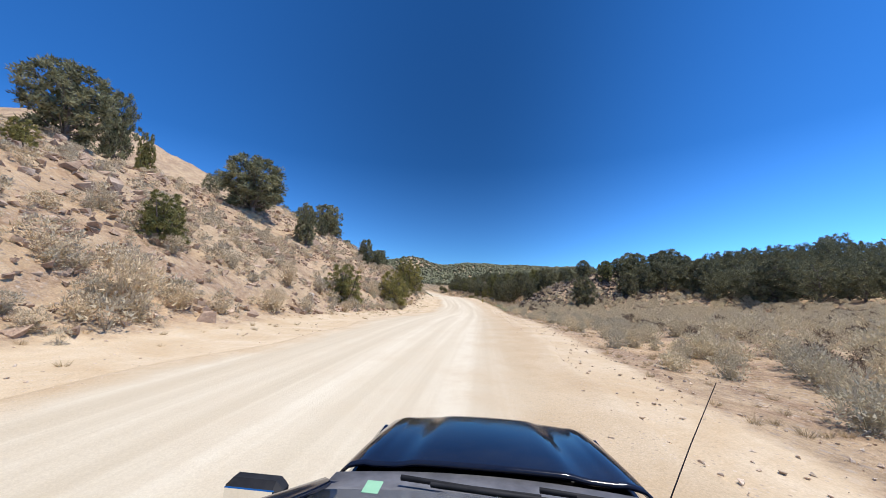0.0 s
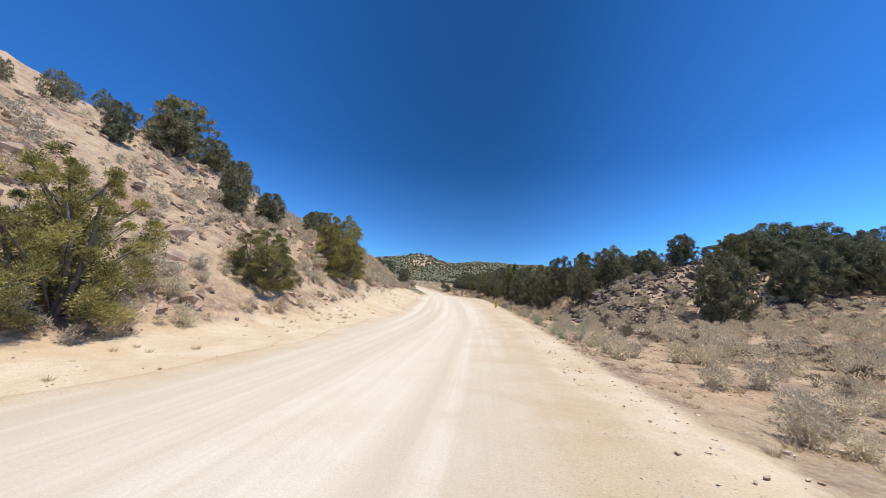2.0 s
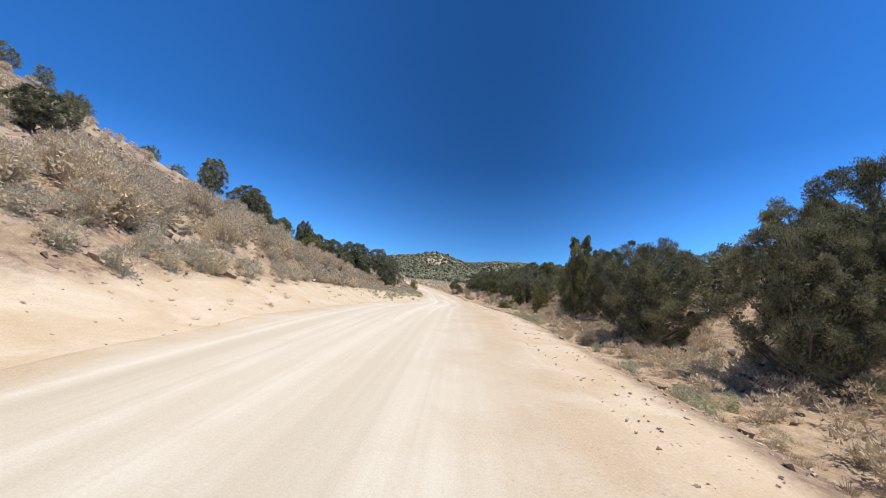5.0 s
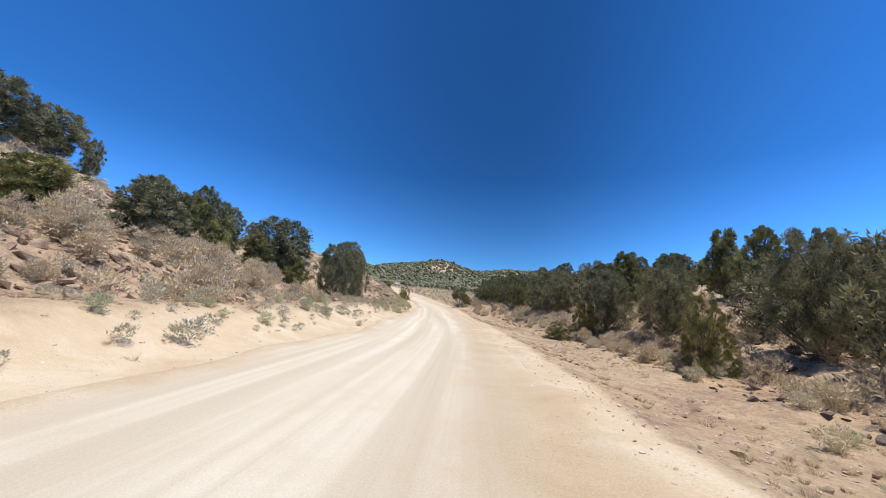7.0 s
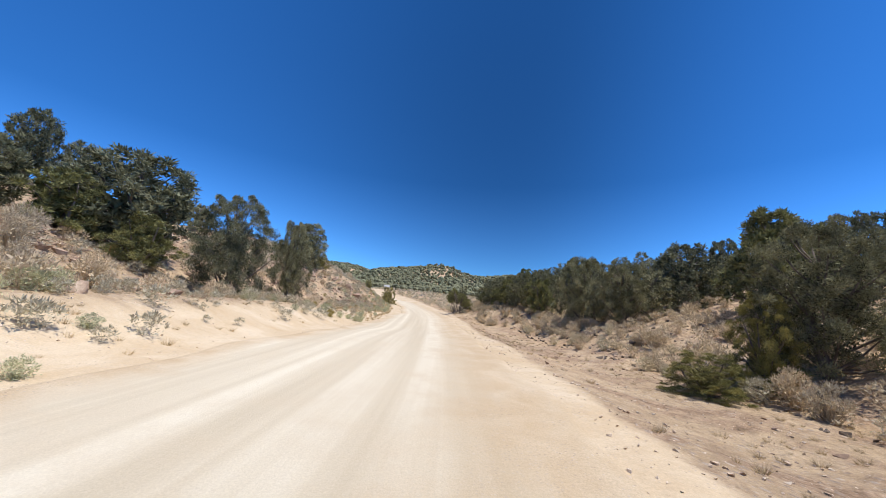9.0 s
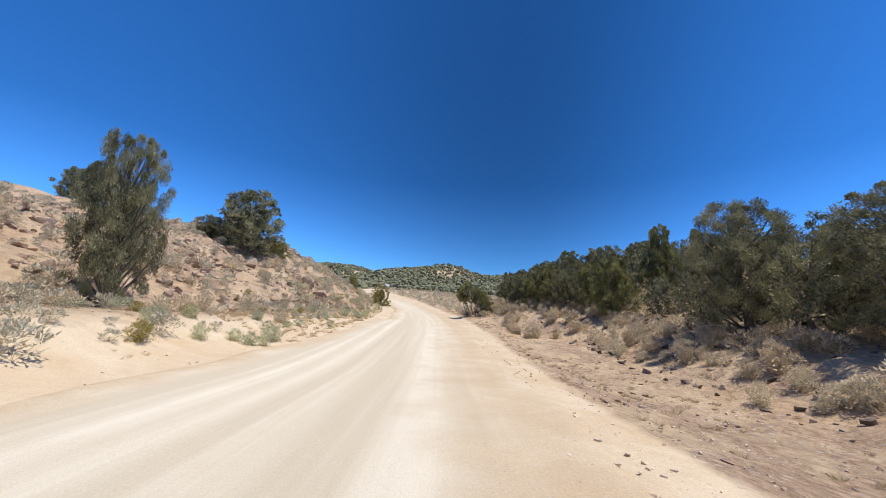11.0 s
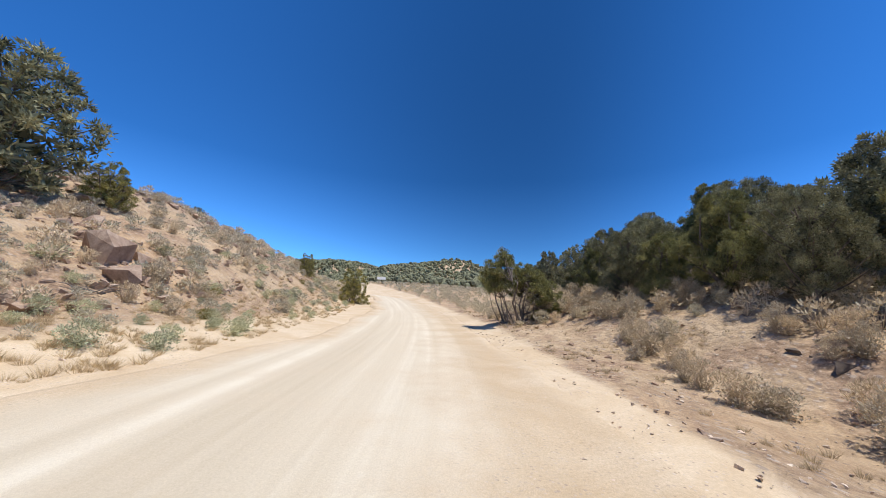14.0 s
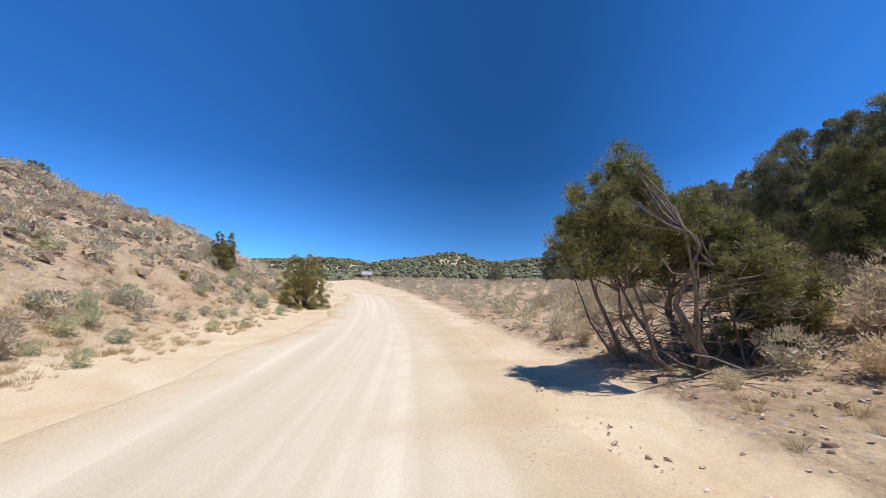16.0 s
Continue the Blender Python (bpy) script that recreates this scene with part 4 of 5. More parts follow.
x, y = scatter(rng, 105, (-23, -15.2), (100, 170))
shrub_things("tall_brush", [shrub(95 + n, 1300, 220, 0.85, 0.9) for n in range(4)], BRUSH, x, y, 1.6 + 1.4 * rng.rand(len(x)), "tall tangled grey-brown brush along the foot of the slope", "shrub", "tall brush along the slope", 9)
x, y = scatter(rng, 46, (8.5, 16), (150, 232), lambda d, y: (d > 12.0) | (y > 214))
shrub_things("tall_brush", [shrub(98 + n, 1000, 200, 0.85, 0.9) for n in range(3)], BRUSH, x, y, 1.0 + 0.8 * rng.rand(len(x)), "tall tangled grey-brown brush below the trees", "shrub", "tall brush below the trees", 10)

x, y = scatter(rng, 80, (-26, -9.5), (196, 246))
shrub_things("dry_brush", TWIGGY + SHRUBS[:2], BRUSH, x, y, 0.7 + 0.9 * rng.rand(len(x)) ** 1.5, "grey-brown rounded brush on the stony slope", "shrub", "brush on the stony slope", 11)
x, y = scatter(rng, 60, (-24, -13.5), (12, 90), patchy)
shrub_things("dry_brush", TWIGGY + SHRUBS[:2], BRUSH, x, y, 0.9 + 1.2 * rng.rand(len(x)) ** 1.5, "tall grey-brown brush on the hillside", "shrub", "brush on the hillside", 12)

x, y = scatter(rng, 46, (-13, -8.2), (196, 240))
shrub_things("green_sagebrush", SHRUBS, GREEN_SAGE, x, y, 0.5 + 0.6 * rng.rand(len(x)), "pale grey-green sagebrush at the foot of the slope", "shrub", "sagebrush at the foot of the slope", 13)
x, y = scatter(rng, 1100, (-13.5, -7.6), (192, 244))
stuff("bank_grass", spread(TUFTS, x, y, 0.6 + 0.9 * rng.rand(len(x)), rng), STRAW, "pale straw grass along the foot of the slope", "grass")

for n, (x, y, size) in enumerate(((21.6, 222.3, 1.2), (22.5, 223.4, 1.5), (19.5, 224.8, 1.0), (21.2, 225.0, 1.1), (23.3, 222.2, 1.6), (22.2, 221.4, 0.9), (20.2, 221.9, 0.6), (19.2, 226.4, 1.1), (18.7, 227.6, 0.9))):
    shrub_things("dry_brush" if n % 3 else "sagebrush", TWIGGY[n % 5:n % 5 + 1] if n % 3 else SHRUBS[n % 6:n % 6 + 1], BRUSH if n % 3 else SAGE, [x], [y], [size], "grey dry brush under the roadside juniper" if n % 3 else "pale sagebrush beside the roadside juniper", "shrub", "brush under the juniper", 20 + n)

shrub_things("tall_brush", [shrub(105 + n, 1500, 260, 0.85, 0.9) for n in range(3)], BRUSH, [-11.3, -8.9, -10.2], [14.8, 23.0, 29.0], [2.5, 2.2, 1.9], "tall tangled brown brush at the foot of the hillside", "shrub", "tall brown brush", 14)

x, y = scatter(rng, 95, (-17.5, -12.8), (40, 136))
shrub_things("dry_brush", TWIGGY + SHRUBS[:3], SAGE, x, y, 0.8 + 0.9 * rng.rand(len(x)), "pale dry brush in a belt along the foot of the slope", "shrub", "belt of pale brush", 15)
x, y = scatter(rng, 95, (7.0, 15.5), (120, 236), lambda d, y: d > 11.5 - 3.5 * ramp(210, 220, y))
shrub_things("sagebrush", SHRUBS, SAGE, x, y, 0.7 + 0.8 * rng.rand(len(x)), "pale sagebrush in front of the trees", "shrub", "sagebrush in front of the trees", 16)

x, y = scatter(rng, 60, (7.6, 12.5), (205, 234))
shrub_things("tall_brush", [shrub(101 + n, 1000, 160, 0.85, 0.9) for n in range(3)], BRUSH, x, y, 0.8 + 0.7 * rng.rand(len(x)), "pale grey brush in front of the junipers", "shrub", "brush in front of the junipers", 17)

# the sagebrush flat in front, where the road bends
x, y = scatter(rng, 1150, (5.0, 48), (228, 345))
stuff("valley_sagebrush", spread(THIN_SHRUBS, x, y, 0.9 + 0.7 * rng.rand(len(x)), rng), SAGE, "grey sagebrush flat where the road bends", "shrubs")
x, y = scatter(rng, 420, (-40, -7), (240, 330))
stuff("bank_sagebrush", spread(THIN_SHRUBS, x, y, 0.8 + 0.7 * rng.rand(len(x)), rng), SAGE, "grey sagebrush on the bank above the bend", "shrubs")

# dry grass
x, y = scatter(rng, 150, (-14, -9.2), (0, 235))
shrub_things("grass_tuft", TUFTS, STRAW, x, y, 0.5 + 0.8 * rng.rand(len(x)), "dry straw-coloured grass tuft on the sandy shoulder", "grass", "grass tufts on the shoulder", 7)
x, y = scatter(rng, 120, (4.6, 9.5), (2, 235))
shrub_things("grass_tuft", TUFTS, STRAW, x, y, 0.5 + 0.8 * rng.rand(len(x)), "dry straw-coloured grass tuft beside the gravel", "grass", "grass tufts beside the gravel", 8)
x, y = scatter(rng, 2400, (4.6, 14), (0, 240), patchy)
stuff("dry_grass", spread(TUFTS, x, y, 0.35 + 0.7 * rng.rand(len(x)), rng), STRAW, "thin dry grass between the shrubs", "grass")
x, y = scatter(rng, 900, (-24, -10), (0, 245), patchy)
stuff("hillside_grass", spread(TUFTS, x, y, 0.4 + 0.8 * rng.rand(len(x)), rng), STRAW, "thin dry grass over the foot of the hillside", "grass")


x, y = scatter(rng, 650, (-18, -11.5), (60, 200), patchy)
stuff("apron_grass", spread(TUFTS, x, y, 0.3 + 0.5 * rng.rand(len(x)), rng), STRAW, "thin dry grass on the sandy apron", "grass")


# ---- rocks ----
BOULDERS = [stone(200 + n, 12, 0.85) for n in range(9)]
CHIPS = [stone(230 + n, 7, 0.75) for n in range(9)]
MESHES = {}


def boulder(x, y, size, mat, n, label, group, flat=1.0):
    key = (n % len(BOULDERS), mat.name)
    if key not in MESHES:
        MESHES[key] = mesh_from("boulder", *BOULDERS[key[0]], mat)
    ob = new("boulder", MESHES[key])
    ob.matrix_basis = Matrix.LocRotScale((x, y, height_at(x, y) + size * 0.22 * flat), Euler((0.3 * math.sin(n), 0.3 * math.cos(n * 2.3), n * 1.9)), (size, size * 0.9, size * flat))
    tagged(ob, label, "rock", group)


BROWN_BOULDERS = (
    (1.3, 214.0, 1.1), (-0.6, 214.8, 1.3), (-2.1, 215.4, 0.9), (-8.0, 212.4, 0.7), (-6.6, 213.2, 0.8), (-3.6, 216.2, 0.7), (-5.2, 214.2, 0.6),
    (-8.3, 219.7, 0.9), (-6.9, 219.0, 0.6), (-16.1, 57.8, 1.3), (-17.4, 58.9, 1.1), (-15.0, 59.2, 0.9), (-14.4, 57.0, 0.7), (-18.2, 56.8, 0.9),
    (-9.5, 50.0, 0.8), (-10.4, 51.0, 0.6), (-13.0, 61.0, 0.7), (-21.3, 22.1, 0.7), (-27.7, 29.9, 0.9), (-26.2, 28.7, 0.6), (-9.0, 100.5, 0.7),
    (-8.2, 99.0, 0.5), (-9.2, 168.5, 0.9), (-24.0, 44.0, 0.8), (-22.5, 45.2, 0.6), (-19.0, 36.0, 0.5),
)
for n, (x, y, size) in enumerate(BROWN_BOULDERS):
    boulder(x, y, size, ROCK, n, "angular pinkish brown boulder on the hillside", "boulders on the hillside", 0.9)
boulder(-8.6, 30.0, 0.5, plain_material("pale_boulder", (0.42, 0.35, 0.27), (0.58, 0.50, 0.40), 0.9), 3, "smooth pale boulder at the foot of the hillside", "boulders on the hillside", 1.1)
boulder(20.0, 228.4, 0.3, DARK_ROCK, 5, "small dark rock beside the juniper", "")
rng = np.random.RandomState(91)
for n in range(110):
    x = 29 + 30 * rng.rand() ** 1.2
    y = 82 + 0.10 * (x - 34) + 10 * rng.rand()
    boulder(x, y, 0.32 + 0.6 * rng.rand() ** 2, DARK_ROCK, n, "dark weathered boulder in a rocky outcrop", "boulders of the dark outcrop")
for n in range(100):
    y = 4 + 240 * rng.rand()
    d = -(13 + 26 * rng.rand() ** 1.3)
    boulder(float(lane_x(y)) + d, y, 0.22 + 0.65 * rng.rand() ** 2, ROCK, n, "angular brown stone half sunk in the hillside", "stones on the hillside", 0.8)
for n in range(70):
    y = 100 + 136 * rng.rand()
    boulder(float(lane_x(y)) + 14 + 9 * rng.rand(), y, 0.25 + 0.5 * rng.rand() ** 2, DARK_ROCK, n, "dark weathered boulder among trees", "boulders on the rocky slope")

x, y = scatter(rng, 24000, (-48, -12.8), (0, 250), lambda d, y: patchy(d, y) * (-d > left_toe(y) - 0.5))
stuff("hillside_rubble", spread(CHIPS, x, y, 0.06 + 0.42 * rng.rand(len(x)) ** 2.4, rng, 0.15), ROCK, "pinkish brown rubble strewn over the hillside", "stones")
x, y = scatter(rng, 3000, (11, 28), (84, 245))
stuff("slope_rubble", spread(CHIPS, x, y, 0.08 + 0.3 * rng.rand(len(x)) ** 2.5, rng, 0.15), DARK_ROCK, "dark broken rubble on the rocky slope", "stones")
x = 27 + 36 * rng.rand(6500)
y = 77 + 0.10 * (x - 34) + 20 * rng.rand(6500)
stuff("outcrop_rubble", spread(CHIPS, x, y, 0.10 + 0.40 * rng.rand(6500) ** 2, rng, 0.15), DARK_ROCK, "dark broken rubble between the boulders", "stones")
x, y = scatter(rng, 22000, (2.0, 10.0), (1, 238))
stuff("roadside_gravel", spread(CHIPS, x, y, 0.012 + 0.065 * rng.rand(len(x)) ** 3.2, rng, 0.08), GRAVEL, "loose gravel and small stones along the road", "stones")
x, y = scatter(rng, 6000, (-17, -8.0), (1, 238))
stuff("shoulder_gravel", spread(CHIPS, x, y, 0.012 + 0.07 * rng.rand(len(x)) ** 2.8, rng, 0.08), GRAVEL, "small stones on the sandy shoulder", "stones")

x, y = scatter(rng, 700, (-46, -13), (4, 246), lambda d, y: patchy(d, y) * (-d > left_toe(y)))
stuff("hillside_blocks", spread(BOULDERS, x, y, 0.18 + 0.55 * rng.rand(len(x)) ** 2, rng, 0.1, 0.55 + 0.4 * rng.rand(len(x))), ROCK, "angular brown blocks breaking out of the hillside", "stones")

x, y = scatter(rng, 1500, (4.5, 14), (60, 236), patchy)
stuff("dirt_stones", spread(CHIPS, x, y, 0.04 + 0.14 * rng.rand(len(x)) ** 2.2, rng, 0.1), ROCK, "brown stones lying on the open ground beside the road", "stones")

# more brush on the stony slope above the first stretch
rng = np.random.RandomState(303)
x, y = scatter(rng, 520, (-34, -12.2), (8, 135))
stuff("slope_scrub", spread(THIN_TWIGGY + DOME_SHRUBS[:2], x, y, 0.6 + 1.1 * rng.rand(len(x)) ** 1.4, rng), BRUSH, "grey-brown dry brush among stones on the slope", "shrubs")


# ---- far woods ----
def far_tree(seed):
    """A small tree far off: a few ragged clumps, one metre high."""
    rng = np.random.RandomState(seed)
    pieces = []
    for n in range(2):
        r = 0.36 - 0.05 * n
        pieces.append((ICO1_V[:, :] * r * (0.75 + 0.5 * rng.rand(len(ICO1_V), 1)) + (0.22 * rng.randn(), 0.22 * rng.randn(), 0.22 + 0.19 * n), ICO1_F))
    return joined(pieces)


FAR_TREES = [far_tree(300 + n) for n in range(5)]
rng = np.random.RandomState(44)
x, y = -280 + 640 * rng.rand(15000), 338 + 430 * rng.rand(15000)
keep = rng.rand(15000) < np.clip(0.95 + 0.35 * wave(x, y, 80, 51) - 0.75 * np.exp(-((x - 8) / 42) ** 2) * ramp(520, 640, y), 0.15, 1)
x, y = x[keep], y[keep]
stuff("far_woods", spread(FAR_TREES, x, y, 3.6 + 3.6 * rng.rand(len(x)) ** 1.5, rng), PINYON, "dark scattered woods over the far hills", "woods")
x, y = -40 + 150 * rng.rand(300), 318 + 70 * rng.rand(300)
keep = np.abs(x - lane_x(y)) > 9
stuff("valley_woods", spread(FAR_TREES, x[keep], y[keep], 2.6 + 2.4 * rng.rand(keep.sum()), rng), PINYON, "dark green woods across the valley floor", "woods")


# ---- signs and posts ----
def box(size, at=(0, 0, 0), bevel=0.004):
    bm = bmesh.new()
    bmesh.ops.create_cube(bm, size=1)
    bmesh.ops.scale(bm, vec=size, verts=bm.verts)
    if bevel:
        bmesh.ops.bevel(bm, geom=bm.edges[:], offset=bevel, segments=1, affect="EDGES")
    bmesh.ops.translate(bm, vec=at, verts=bm.verts)
    return bm


def bm_part(name, bm, mat, parent, label=""):
    data = bpy.data.meshes.new(name)
    bm.to_mesh(data)
    bm.free()
    data.materials.append(mat)
    return part(name, data, parent, label)


YELLOW = plain_material("yellow_sheeting", (0.70, 0.47, 0.03), (0.76, 0.53, 0.05), 0.45)
BLACK = plain_material("black_sheeting", (0.012, 0.012, 0.012), (0.02, 0.02, 0.02), 0.5)
STEEL = plain_material("galvanised_steel", (0.33, 0.33, 0.33), (0.45, 0.45, 0.44), 0.45, 0.8)
WHITE = plain_material("weathered_white_paint", (0.70, 0.70, 0.68), (0.82, 0.82, 0.80), 0.6)
ORANGE = plain_material("orange_plastic", (0.62, 0.12, 0.03), (0.70, 0.16, 0.04), 0.55)
GREY_WOOD = plain_material("grey_wood", (0.16, 0.13, 0.10), (0.28, 0.24, 0.19), 0.9)


def hazard_marker(x, y, yaw):
    """A narrow hazard marker: a yellow panel with black slanting stripes on a steel post."""
    ob = new("hazard_marker")
    ob.matrix_basis = pose(x, y, height_at(x, y), 0, 0, yaw)
    bm_part("post", box((0.05, 0.035, 1.25), (0, 0.03, 0.5)), STEEL, ob)
    panel = bm_part("panel", box((0.305, 0.006, 0.914), (0, 0, 0.62), 0.002), YELLOW, ob, "yellow reflective panel")
    for n in range(-1, 5):
        z0 = 0.163 + 0.2 * n
        raw = [(-0.1525, z0), (0.1525, z0 + 0.305), (0.1525, z0 + 0.405), (-0.1525, z0 + 0.1)]
        low, high = 0.163, 1.077
        shape = []
        for k in range(4):
            (xa, za), (xb, zb) = raw[k], raw[(k + 1) % 4]
            for s in np.linspace(0, 1, 24, endpoint=False):
                shape.append((xa + (xb - xa) * s, min(max(za + (zb - za) * s, low), high)))
        seen = []
        for p in shape:
            if not seen or abs(p[0] - seen[-1][0]) + abs(p[1] - seen[-1][1]) > 1e-4:
                seen.append(p)
        bm = bmesh.new()
        front = bm.faces.new([bm.verts.new((p[0], -0.0055, p[1])) for p in seen])
        if front.calc_area() < 0.002:
            bm.free()
            continue
        made = bmesh.ops.extrude_face_region(bm, geom=[front])
        bmesh.ops.translate(bm, vec=(0, 0.002, 0), verts=[v for v in made["geom"] if isinstance(v, bmesh.types.BMVert)])
        bmesh.ops.recalc_face_normals(bm, faces=bm.faces)
        bm_part("stripe", bm, BLACK, panel)
    return tagged(ob, "yellow and black striped hazard marker at the roadside", "road sign")


hazard_marker(18.75, 89.6, 10)


def board_sign(x, y, yaw):
    """A wide white board on two wooden posts."""
    ob = new("board_sign")
    ob.matrix_basis = pose(x, y, height_at(x, y), 0, 0, yaw)
    bm_part("board", box((2.7, 0.05, 0.85), (0, 0, 2.1), 0.01), WHITE, ob, "plain white painted board")
    for side in (-0.9, 0.9):
        bm_part("post", box((0.1, 0.1, 2.6), (side, 0.08, 1.2), 0.01), GREY_WOOD, ob)
    return tagged(ob, "wide white board sign on two posts at the bend", "sign")


board_sign(-10.6, 306.0, 18)


def stake(x, y):
    ob = new("marker_stake")
    ob.matrix_basis = pose(x, y, height_at(x, y), 3, 4, 30)
    bm_part("shaft", box((0.045, 0.015, 0.95), (0, 0, 0.42), 0.003), GREY_WOOD, ob)
    bm_part("flag", box((0.09, 0.02, 0.42), (0, 0, 0.72), 0.004), ORANGE, ob, "orange plastic flagging")
    return tagged(ob, "thin stake with orange flagging in the sagebrush", "stake")


stake(-5.2, 175.3)


def deadwood(x, y, reach, seed, label):
    """A grey fallen branch with forked twigs."""
    rng = np.random.RandomState(seed)
    ob = new("dead_branch")
    ob.location = (x, y, height_at(x, y))
    for n in range(9):
        a = rng.rand() * 6.28
        start = np.array([0.25 * rng.randn(), 0.25 * rng.randn(), 0.05]) * reach
        end = start + np.array([math.cos(a), math.sin(a), 0.15 + 0.35 * rng.rand()]) * reach * (0.4 + 0.6 * rng.rand())
        mid = 0.5 * (start + end) + 0.08 * reach * rng.randn(3)
        mid[2] = max(mid[2], 0.03)
        part("twig", mesh_from("twig", *limb([start, mid, end], [0.028, 0.018, 0.006], 5), GREY_WOOD, True), ob)
    return tagged(ob, label, "branch", "dead branches")


deadwood(2.1, 212.3, 1.6, 1, "tangle of grey dead branches on the bank")
deadwood(31.2, 166.6, 2.0, 2, "grey dead branches under a juniper")
deadwood(24.5, 221.8, 1.8, 3, "grey dead branches under a juniper")
deadwood(20.6, 222.4, 1.5, 4, "grey dead branches under the roadside juniper")


# ---- the truck that carries the camera, as it stands at the start of the drive ----
def paint_material():
    mat, nt, bsdf = material("dark_navy_paint")
    at = nt.nodes.new("ShaderNodeTexCoord").outputs["Object"]
    dusty = ramp_tex(nt, noise_tex(nt, at, 2.2, 6, 0.7), ((0.45, (0.05, 0.05, 0.05)), (0.75, (0.22, 0.22, 0.22))))
    nt.links.new(mixed(nt, dusty, (0.005, 0.009, 0.024), (0.06, 0.055, 0.05)), bsdf.inputs["Base Color"])
    nt.links.new(dusty, bsdf.inputs["Roughness"])
    bsdf.inputs["Specular IOR Level"].default_value = 0.5
    return mat


def glass_material():
    mat, nt, bsdf = material("tinted_glass")
    bsdf.inputs["Base Color"].default_value = (0.35, 0.40, 0.38, 1)
    bsdf.inputs["Roughness"].default_value = 0.02
    bsdf.inputs["Transmission Weight"].default_value = 0.8
    bsdf.inputs["Specular IOR Level"].default_value = 0.5
    return mat


PAINT = paint_material()
GLASS = glass_material()
TRIM_BLACK = plain_material("black_plastic", (0.012, 0.012, 0.013), (0.03, 0.03, 0.032), 0.55)
COWL_GREY = plain_material("grey_cowl_plastic", (0.12, 0.12, 0.13), (0.20, 0.20, 0.21), 0.6)
MIRROR = plain_material("mirror_glass", (0.85, 0.85, 0.85), (0.88, 0.88, 0.88), 0.02, 1.0)
RUBBER = plain_material("dusty_rubber", (0.02, 0.02, 0.02), (0.06, 0.05, 0.045), 0.85)
ALLOY = plain_material("alloy", (0.45, 0.45, 0.46), (0.6, 0.6, 0.6), 0.35, 0.9)
LAMP_GLASS = plain_material("lamp_glass", (0.55, 0.55, 0.55), (0.7, 0.7, 0.7), 0.1)
RED_GLASS = plain_material("red_lamp_glass", (0.30, 0.01, 0.01), (0.4, 0.02, 0.02), 0.15)
STICKER = plain_material("green_paper", (0.25, 0.50, 0.32), (0.32, 0.58, 0.38), 0.6)


def plate(rows, mat, name, parent, label="", thick=0.02):
    """A curved sheet through rows of points, with thickness."""
    m, n = len(rows), len(rows[0])
    top = np.array(rows, float).reshape(-1, 3)
    verts = np.concatenate([top, top - (0, 0, thick)])
    i = (np.arange(m - 1)[:, None] * n + np.arange(n - 1)[None]).ravel()
    up = np.stack([i, i + 1, i + n + 1, i + n], 1)
    low = up[:, ::-1] + m * n
    rim = [k for k in range(n)] + [k * n + n - 1 for k in range(1, m)] + [(m - 1) * n + k for k in range(n - 2, -1, -1)] + [k * n for k in range(m - 2, 0, -1)]
    edge = [(rim[k], rim[k] + m * n, rim[(k + 1) % len(rim)] + m * n, rim[(k + 1) % len(rim)]) for k in range(len(rim))]
    return part(name, mesh_from(name, verts, np.concatenate([up, low, np.array(edge)]), mat, True), parent, label)


def wheel(parent, x, y):
    bm = bmesh.new()
    bmesh.ops.create_cone(bm, cap_ends=True, segments=36, radius1=0.39, radius2=0.39, depth=0.26)
    bmesh.ops.bevel(bm, geom=[e for e in bm.edges if len(e.link_faces) == 2 and abs(e.verts[0].co.z - e.verts[1].co.z) < 1e-5], offset=0.05, segments=3, affect="EDGES")
    bmesh.ops.rotate(bm, cent=(0, 0, 0), matrix=Matrix.Rotation(radians(90), 3, "Y"), verts=bm.verts)
    bmesh.ops.translate(bm, vec=(x, y, 0.385), verts=bm.verts)
    tyre = bm_part("wheel", bm, RUBBER, parent)
    bm = bmesh.new()
    bmesh.ops.create_cone(bm, cap_ends=True, segments=24, radius1=0.23, radius2=0.20, depth=0.27)
    bmesh.ops.rotate(bm, cent=(0, 0, 0), matrix=Matrix.Rotation(radians(90 if x > 0 else -90), 3, "Y"), verts=bm.verts)
    bmesh.ops.translate(bm, vec=(x, y, 0.385), verts=bm.verts)
    bm_part("rim", bm, ALLOY, tyre, "silver alloy rim")


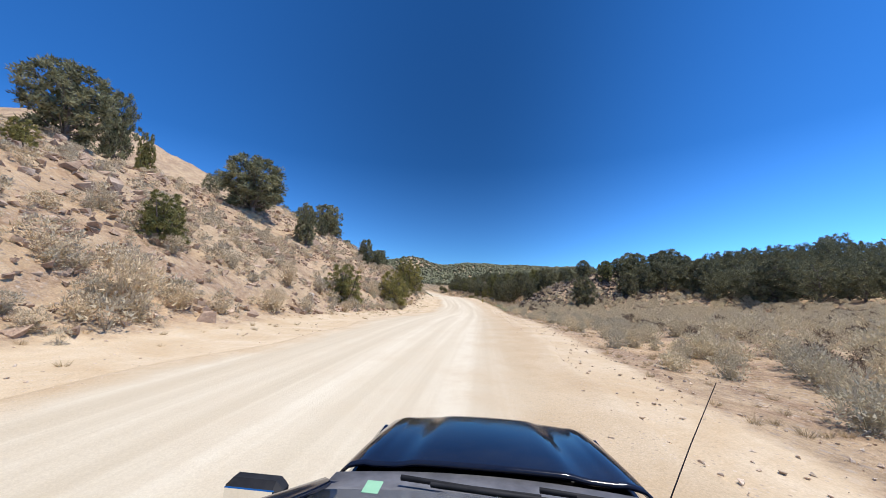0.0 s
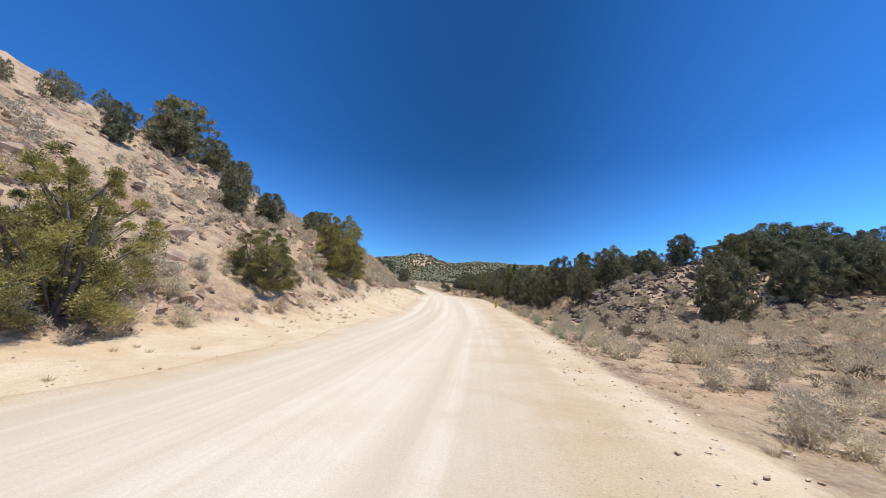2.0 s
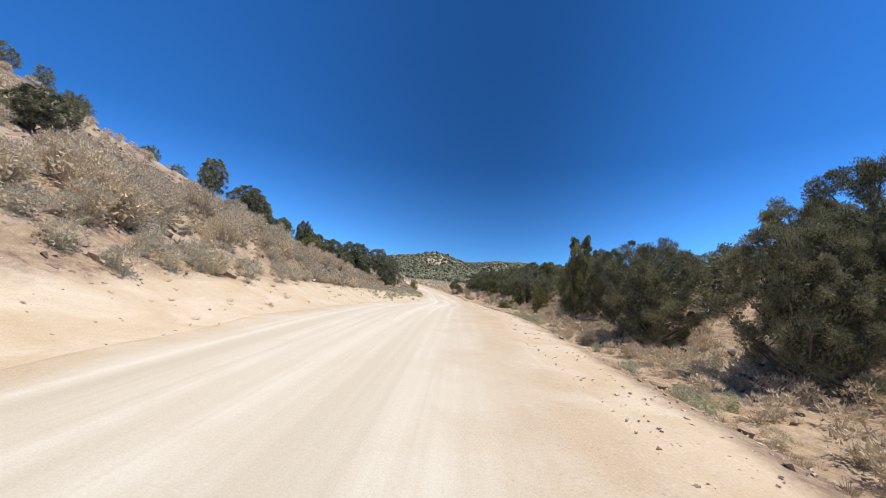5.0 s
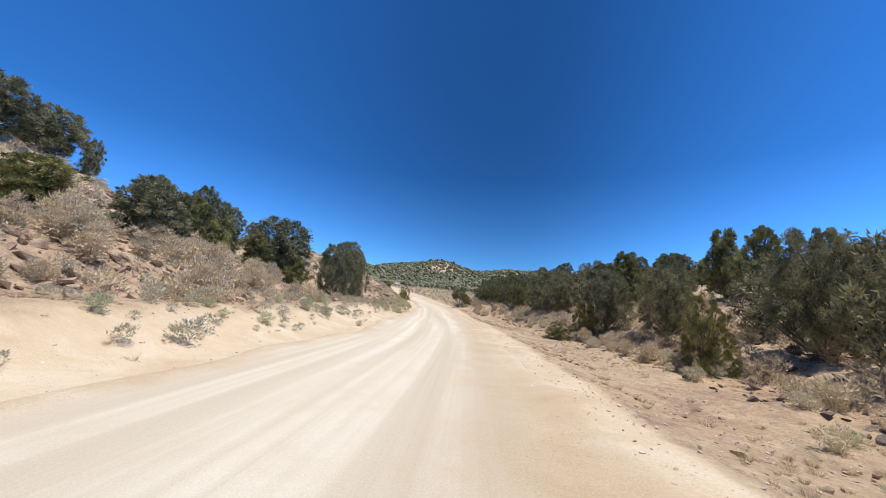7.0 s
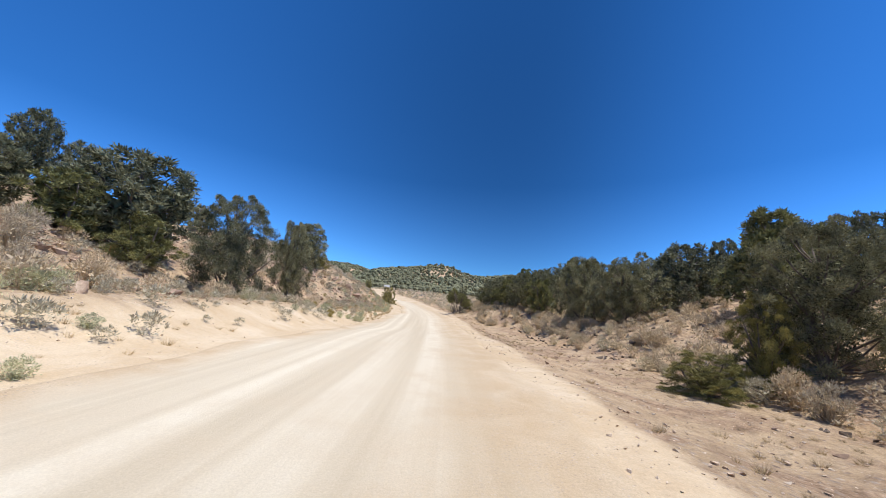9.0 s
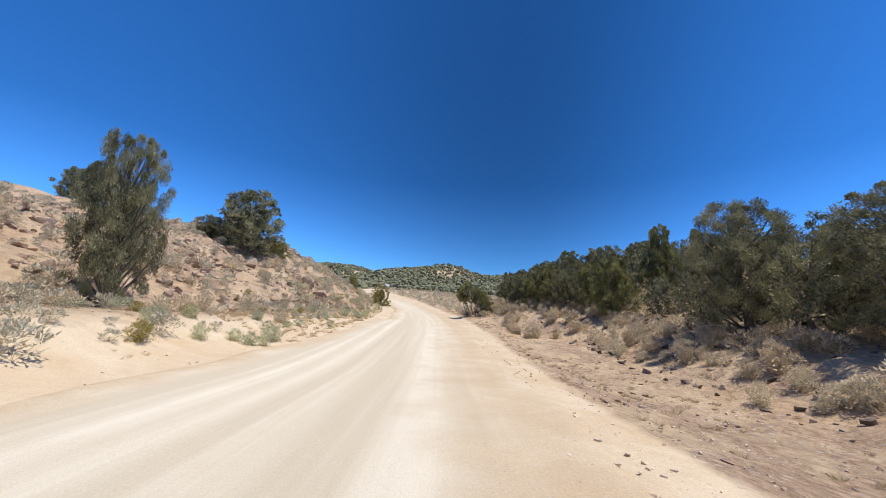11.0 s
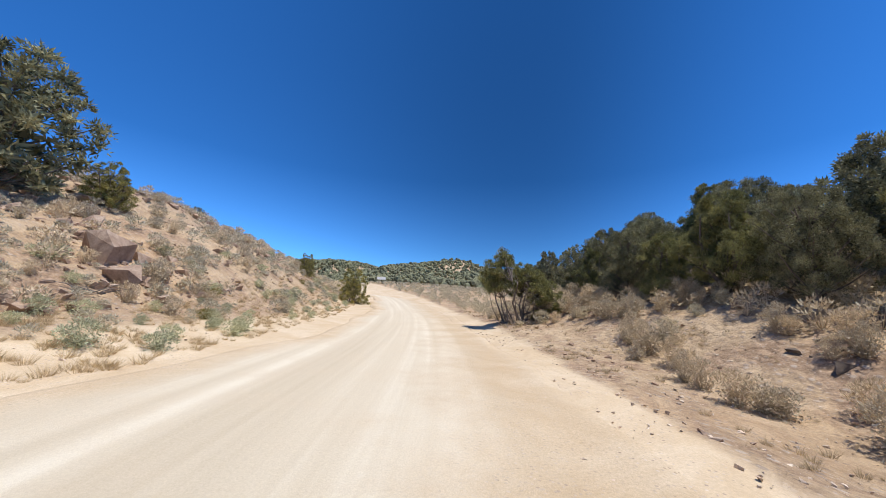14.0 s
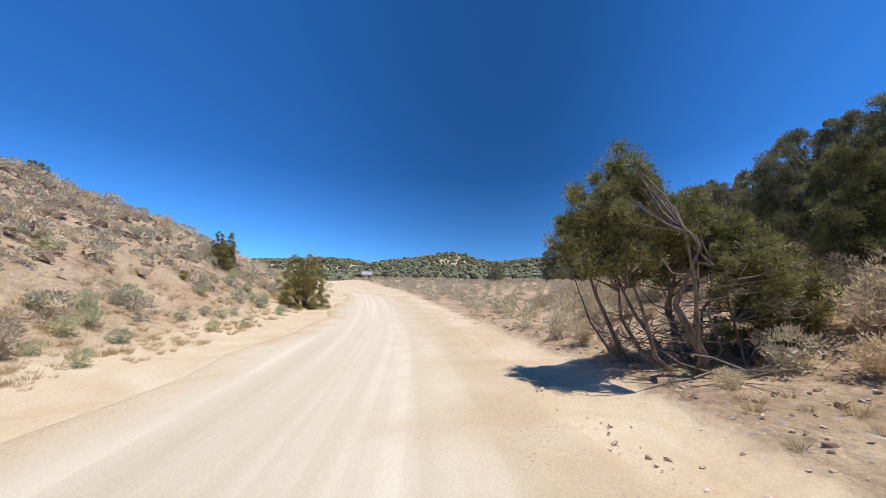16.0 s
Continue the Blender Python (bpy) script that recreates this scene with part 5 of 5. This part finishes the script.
def pickup(x, y, yaw):
    ob = new("pickup_truck")
    ob.matrix_basis = pose(x, y, height_at(x, y) + 0.02, 0, 0, yaw)
    # bonnet: crowned, with a raised middle and rounded front corners
    rows = []
    for v in np.linspace(0, 1, 30):
        half = (0.845 - 0.05 * v) * (1 - 0.16 * max(0, (v - 0.80) / 0.20) ** 2.5)
        row = []
        for u in np.linspace(-1, 1, 41):
            a = abs(u)
            bulge = float(ramp(0.60 - 0.10 * v, 0.46 - 0.10 * v, a)) * 0.016 * float(ramp(1.02, 0.85, v))
            crease = 0.007 * math.exp(-((a - 0.80) / 0.03) ** 2)
            row.append((half * u, 1.90 + 1.12 * v - 0.07 * u * u * v, 1.205 - 0.115 * v ** 1.6 - 0.025 * a ** 2 - 0.10 * max(0, (a - 0.86) / 0.14) ** 2 - 0.12 * max(0, (v - 0.88) / 0.12) ** 2 + bulge + crease))
        rows.append(row)
    plate(rows, PAINT, "bonnet", ob, "glossy dark navy bonnet with a raised middle")
    plate([[(0.80 * u, f - 0.05 * u * u, z - 0.02 * u * u) for u in np.linspace(-1, 1, 15)] for f, z in ((1.60, 1.235), (1.74, 1.20), (1.89, 1.185))], COWL_GREY, "cowl", ob, "grey plastic cowl below the windscreen")
    plate([[((0.74 - 0.10 * (1 - v)) * u, 0.24 + 1.38 * v - 0.07 * u * u, 1.74 - 0.50 * v) for u in np.linspace(-1, 1, 13)] for v in np.linspace(0, 1, 8)], GLASS, "windscreen", ob, "tinted windscreen", 0.006)
    bm_part("sticker", box((0.07, 0.09, 0.003), (-0.50, 1.50, 1.297), 0.001), STICKER, ob, "pale green sticker on the windscreen")
    for side, reach in ((-0.42, 0.62), (0.22, 0.55)):
        arm = part("wiper", mesh_from("wiper", *limb([(side, 1.70, 1.24), (side + 0.5 * reach, 1.62, 1.265), (side + reach, 1.54, 1.30)], [0.014, 0.011, 0.008], 6), TRIM_BLACK, True), ob)
        part("blade", mesh_from("blade", *limb([(side + 0.25 * reach, 1.60, 1.275), (side + 0.75 * reach, 1.53, 1.30), (side + 1.1 * reach, 1.50, 1.31)], [0.012, 0.012, 0.009], 5), TRIM_BLACK, True), arm)
    for side in (-1, 1):
        part("pillar", mesh_from("pillar", *limb([(0.80 * side, 1.70, 1.17), (0.755 * side, 0.98, 1.46), (0.68 * side, 0.20, 1.72)], [0.035, 0.033, 0.035], 8), PAINT, True), ob)
    bm_part("roof", box((1.38, 1.40, 0.09), (0, -0.48, 1.715), 0.04), PAINT, ob)
    bm_part("cab", box((1.84, 2.95, 0.78), (0, 0.32, 0.79), 0.07), PAINT, ob)
    bm_part("rear_panel", box((1.5, 0.06, 0.62), (0, -1.13, 1.45), 0.02), GLASS, ob, "tinted rear window")
    for side in (-1, 1):
        bm_part("side_window", box((0.02, 1.55, 0.48), (0.76 * side, -0.40, 1.44), 0.005), GLASS, ob, "tinted side windows")
        bm_part("fender", box((0.14, 1.24, 0.52), (0.83 * side, 2.36, 0.74), 0.06), PAINT, ob)
        bm_part("bed_side", box((0.12, 1.75, 0.62), (0.86 * side, -2.02, 0.87), 0.03), PAINT, ob)
        bm_part("headlight", box((0.34, 0.10, 0.17), (0.66 * side, 2.97, 0.87), 0.03), LAMP_GLASS, ob)
        bm_part("tail_light", box((0.10, 0.05, 0.32), (0.85 * side, -2.90, 0.95), 0.01), RED_GLASS, ob)
        shell = bm_part("side_mirror", box((0.27, 0.11, 0.19), (1.02 * side, 1.50, 1.20), 0.035), TRIM_BLACK, ob, "black door mirror")
        bm_part("mirror_face", box((0.225, 0.01, 0.15), (1.02 * side, 1.443, 1.20), 0.003), MIRROR, shell, "mirror glass")
        bm_part("bracket", box((0.16, 0.05, 0.05), (0.87 * side, 1.51, 1.16), 0.01), TRIM_BLACK, shell)
        for at in (2.25, -1.75):
            wheel(ob, 0.80 * side, at)
    bm_part("grille", box((1.0, 0.08, 0.24), (0, 2.99, 0.86), 0.02), TRIM_BLACK, ob)
    bm_part("front_bumper", box((1.84, 0.20, 0.26), (0, 3.02, 0.60), 0.05), TRIM_BLACK, ob)
    bm_part("rear_bumper", box((1.78, 0.16, 0.20), (0, -2.98, 0.60), 0.03), ALLOY, ob)
    bm_part("bed_floor", box((1.62, 1.75, 0.06), (0, -2.02, 0.68), 0.01), TRIM_BLACK, ob)
    bm_part("tailgate", box((1.60, 0.07, 0.52), (0, -2.88, 0.90), 0.02), PAINT, ob)
    bm_part("chassis", box((1.30, 5.4, 0.16), (0, 0.05, 0.48), 0.02), TRIM_BLACK, ob)
    part("antenna", mesh_from("antenna", *limb([(0.90, 2.02, 1.02), (1.04, 2.02, 1.36), (1.19, 2.03, 1.68)], [0.004, 0.003, 0.002], 6), TRIM_BLACK, True), ob, "thin black whip antenna")
    return tagged(ob, "dark navy pickup truck standing on the dirt road", "truck")


pickup(0.05, -0.01, -11.7)
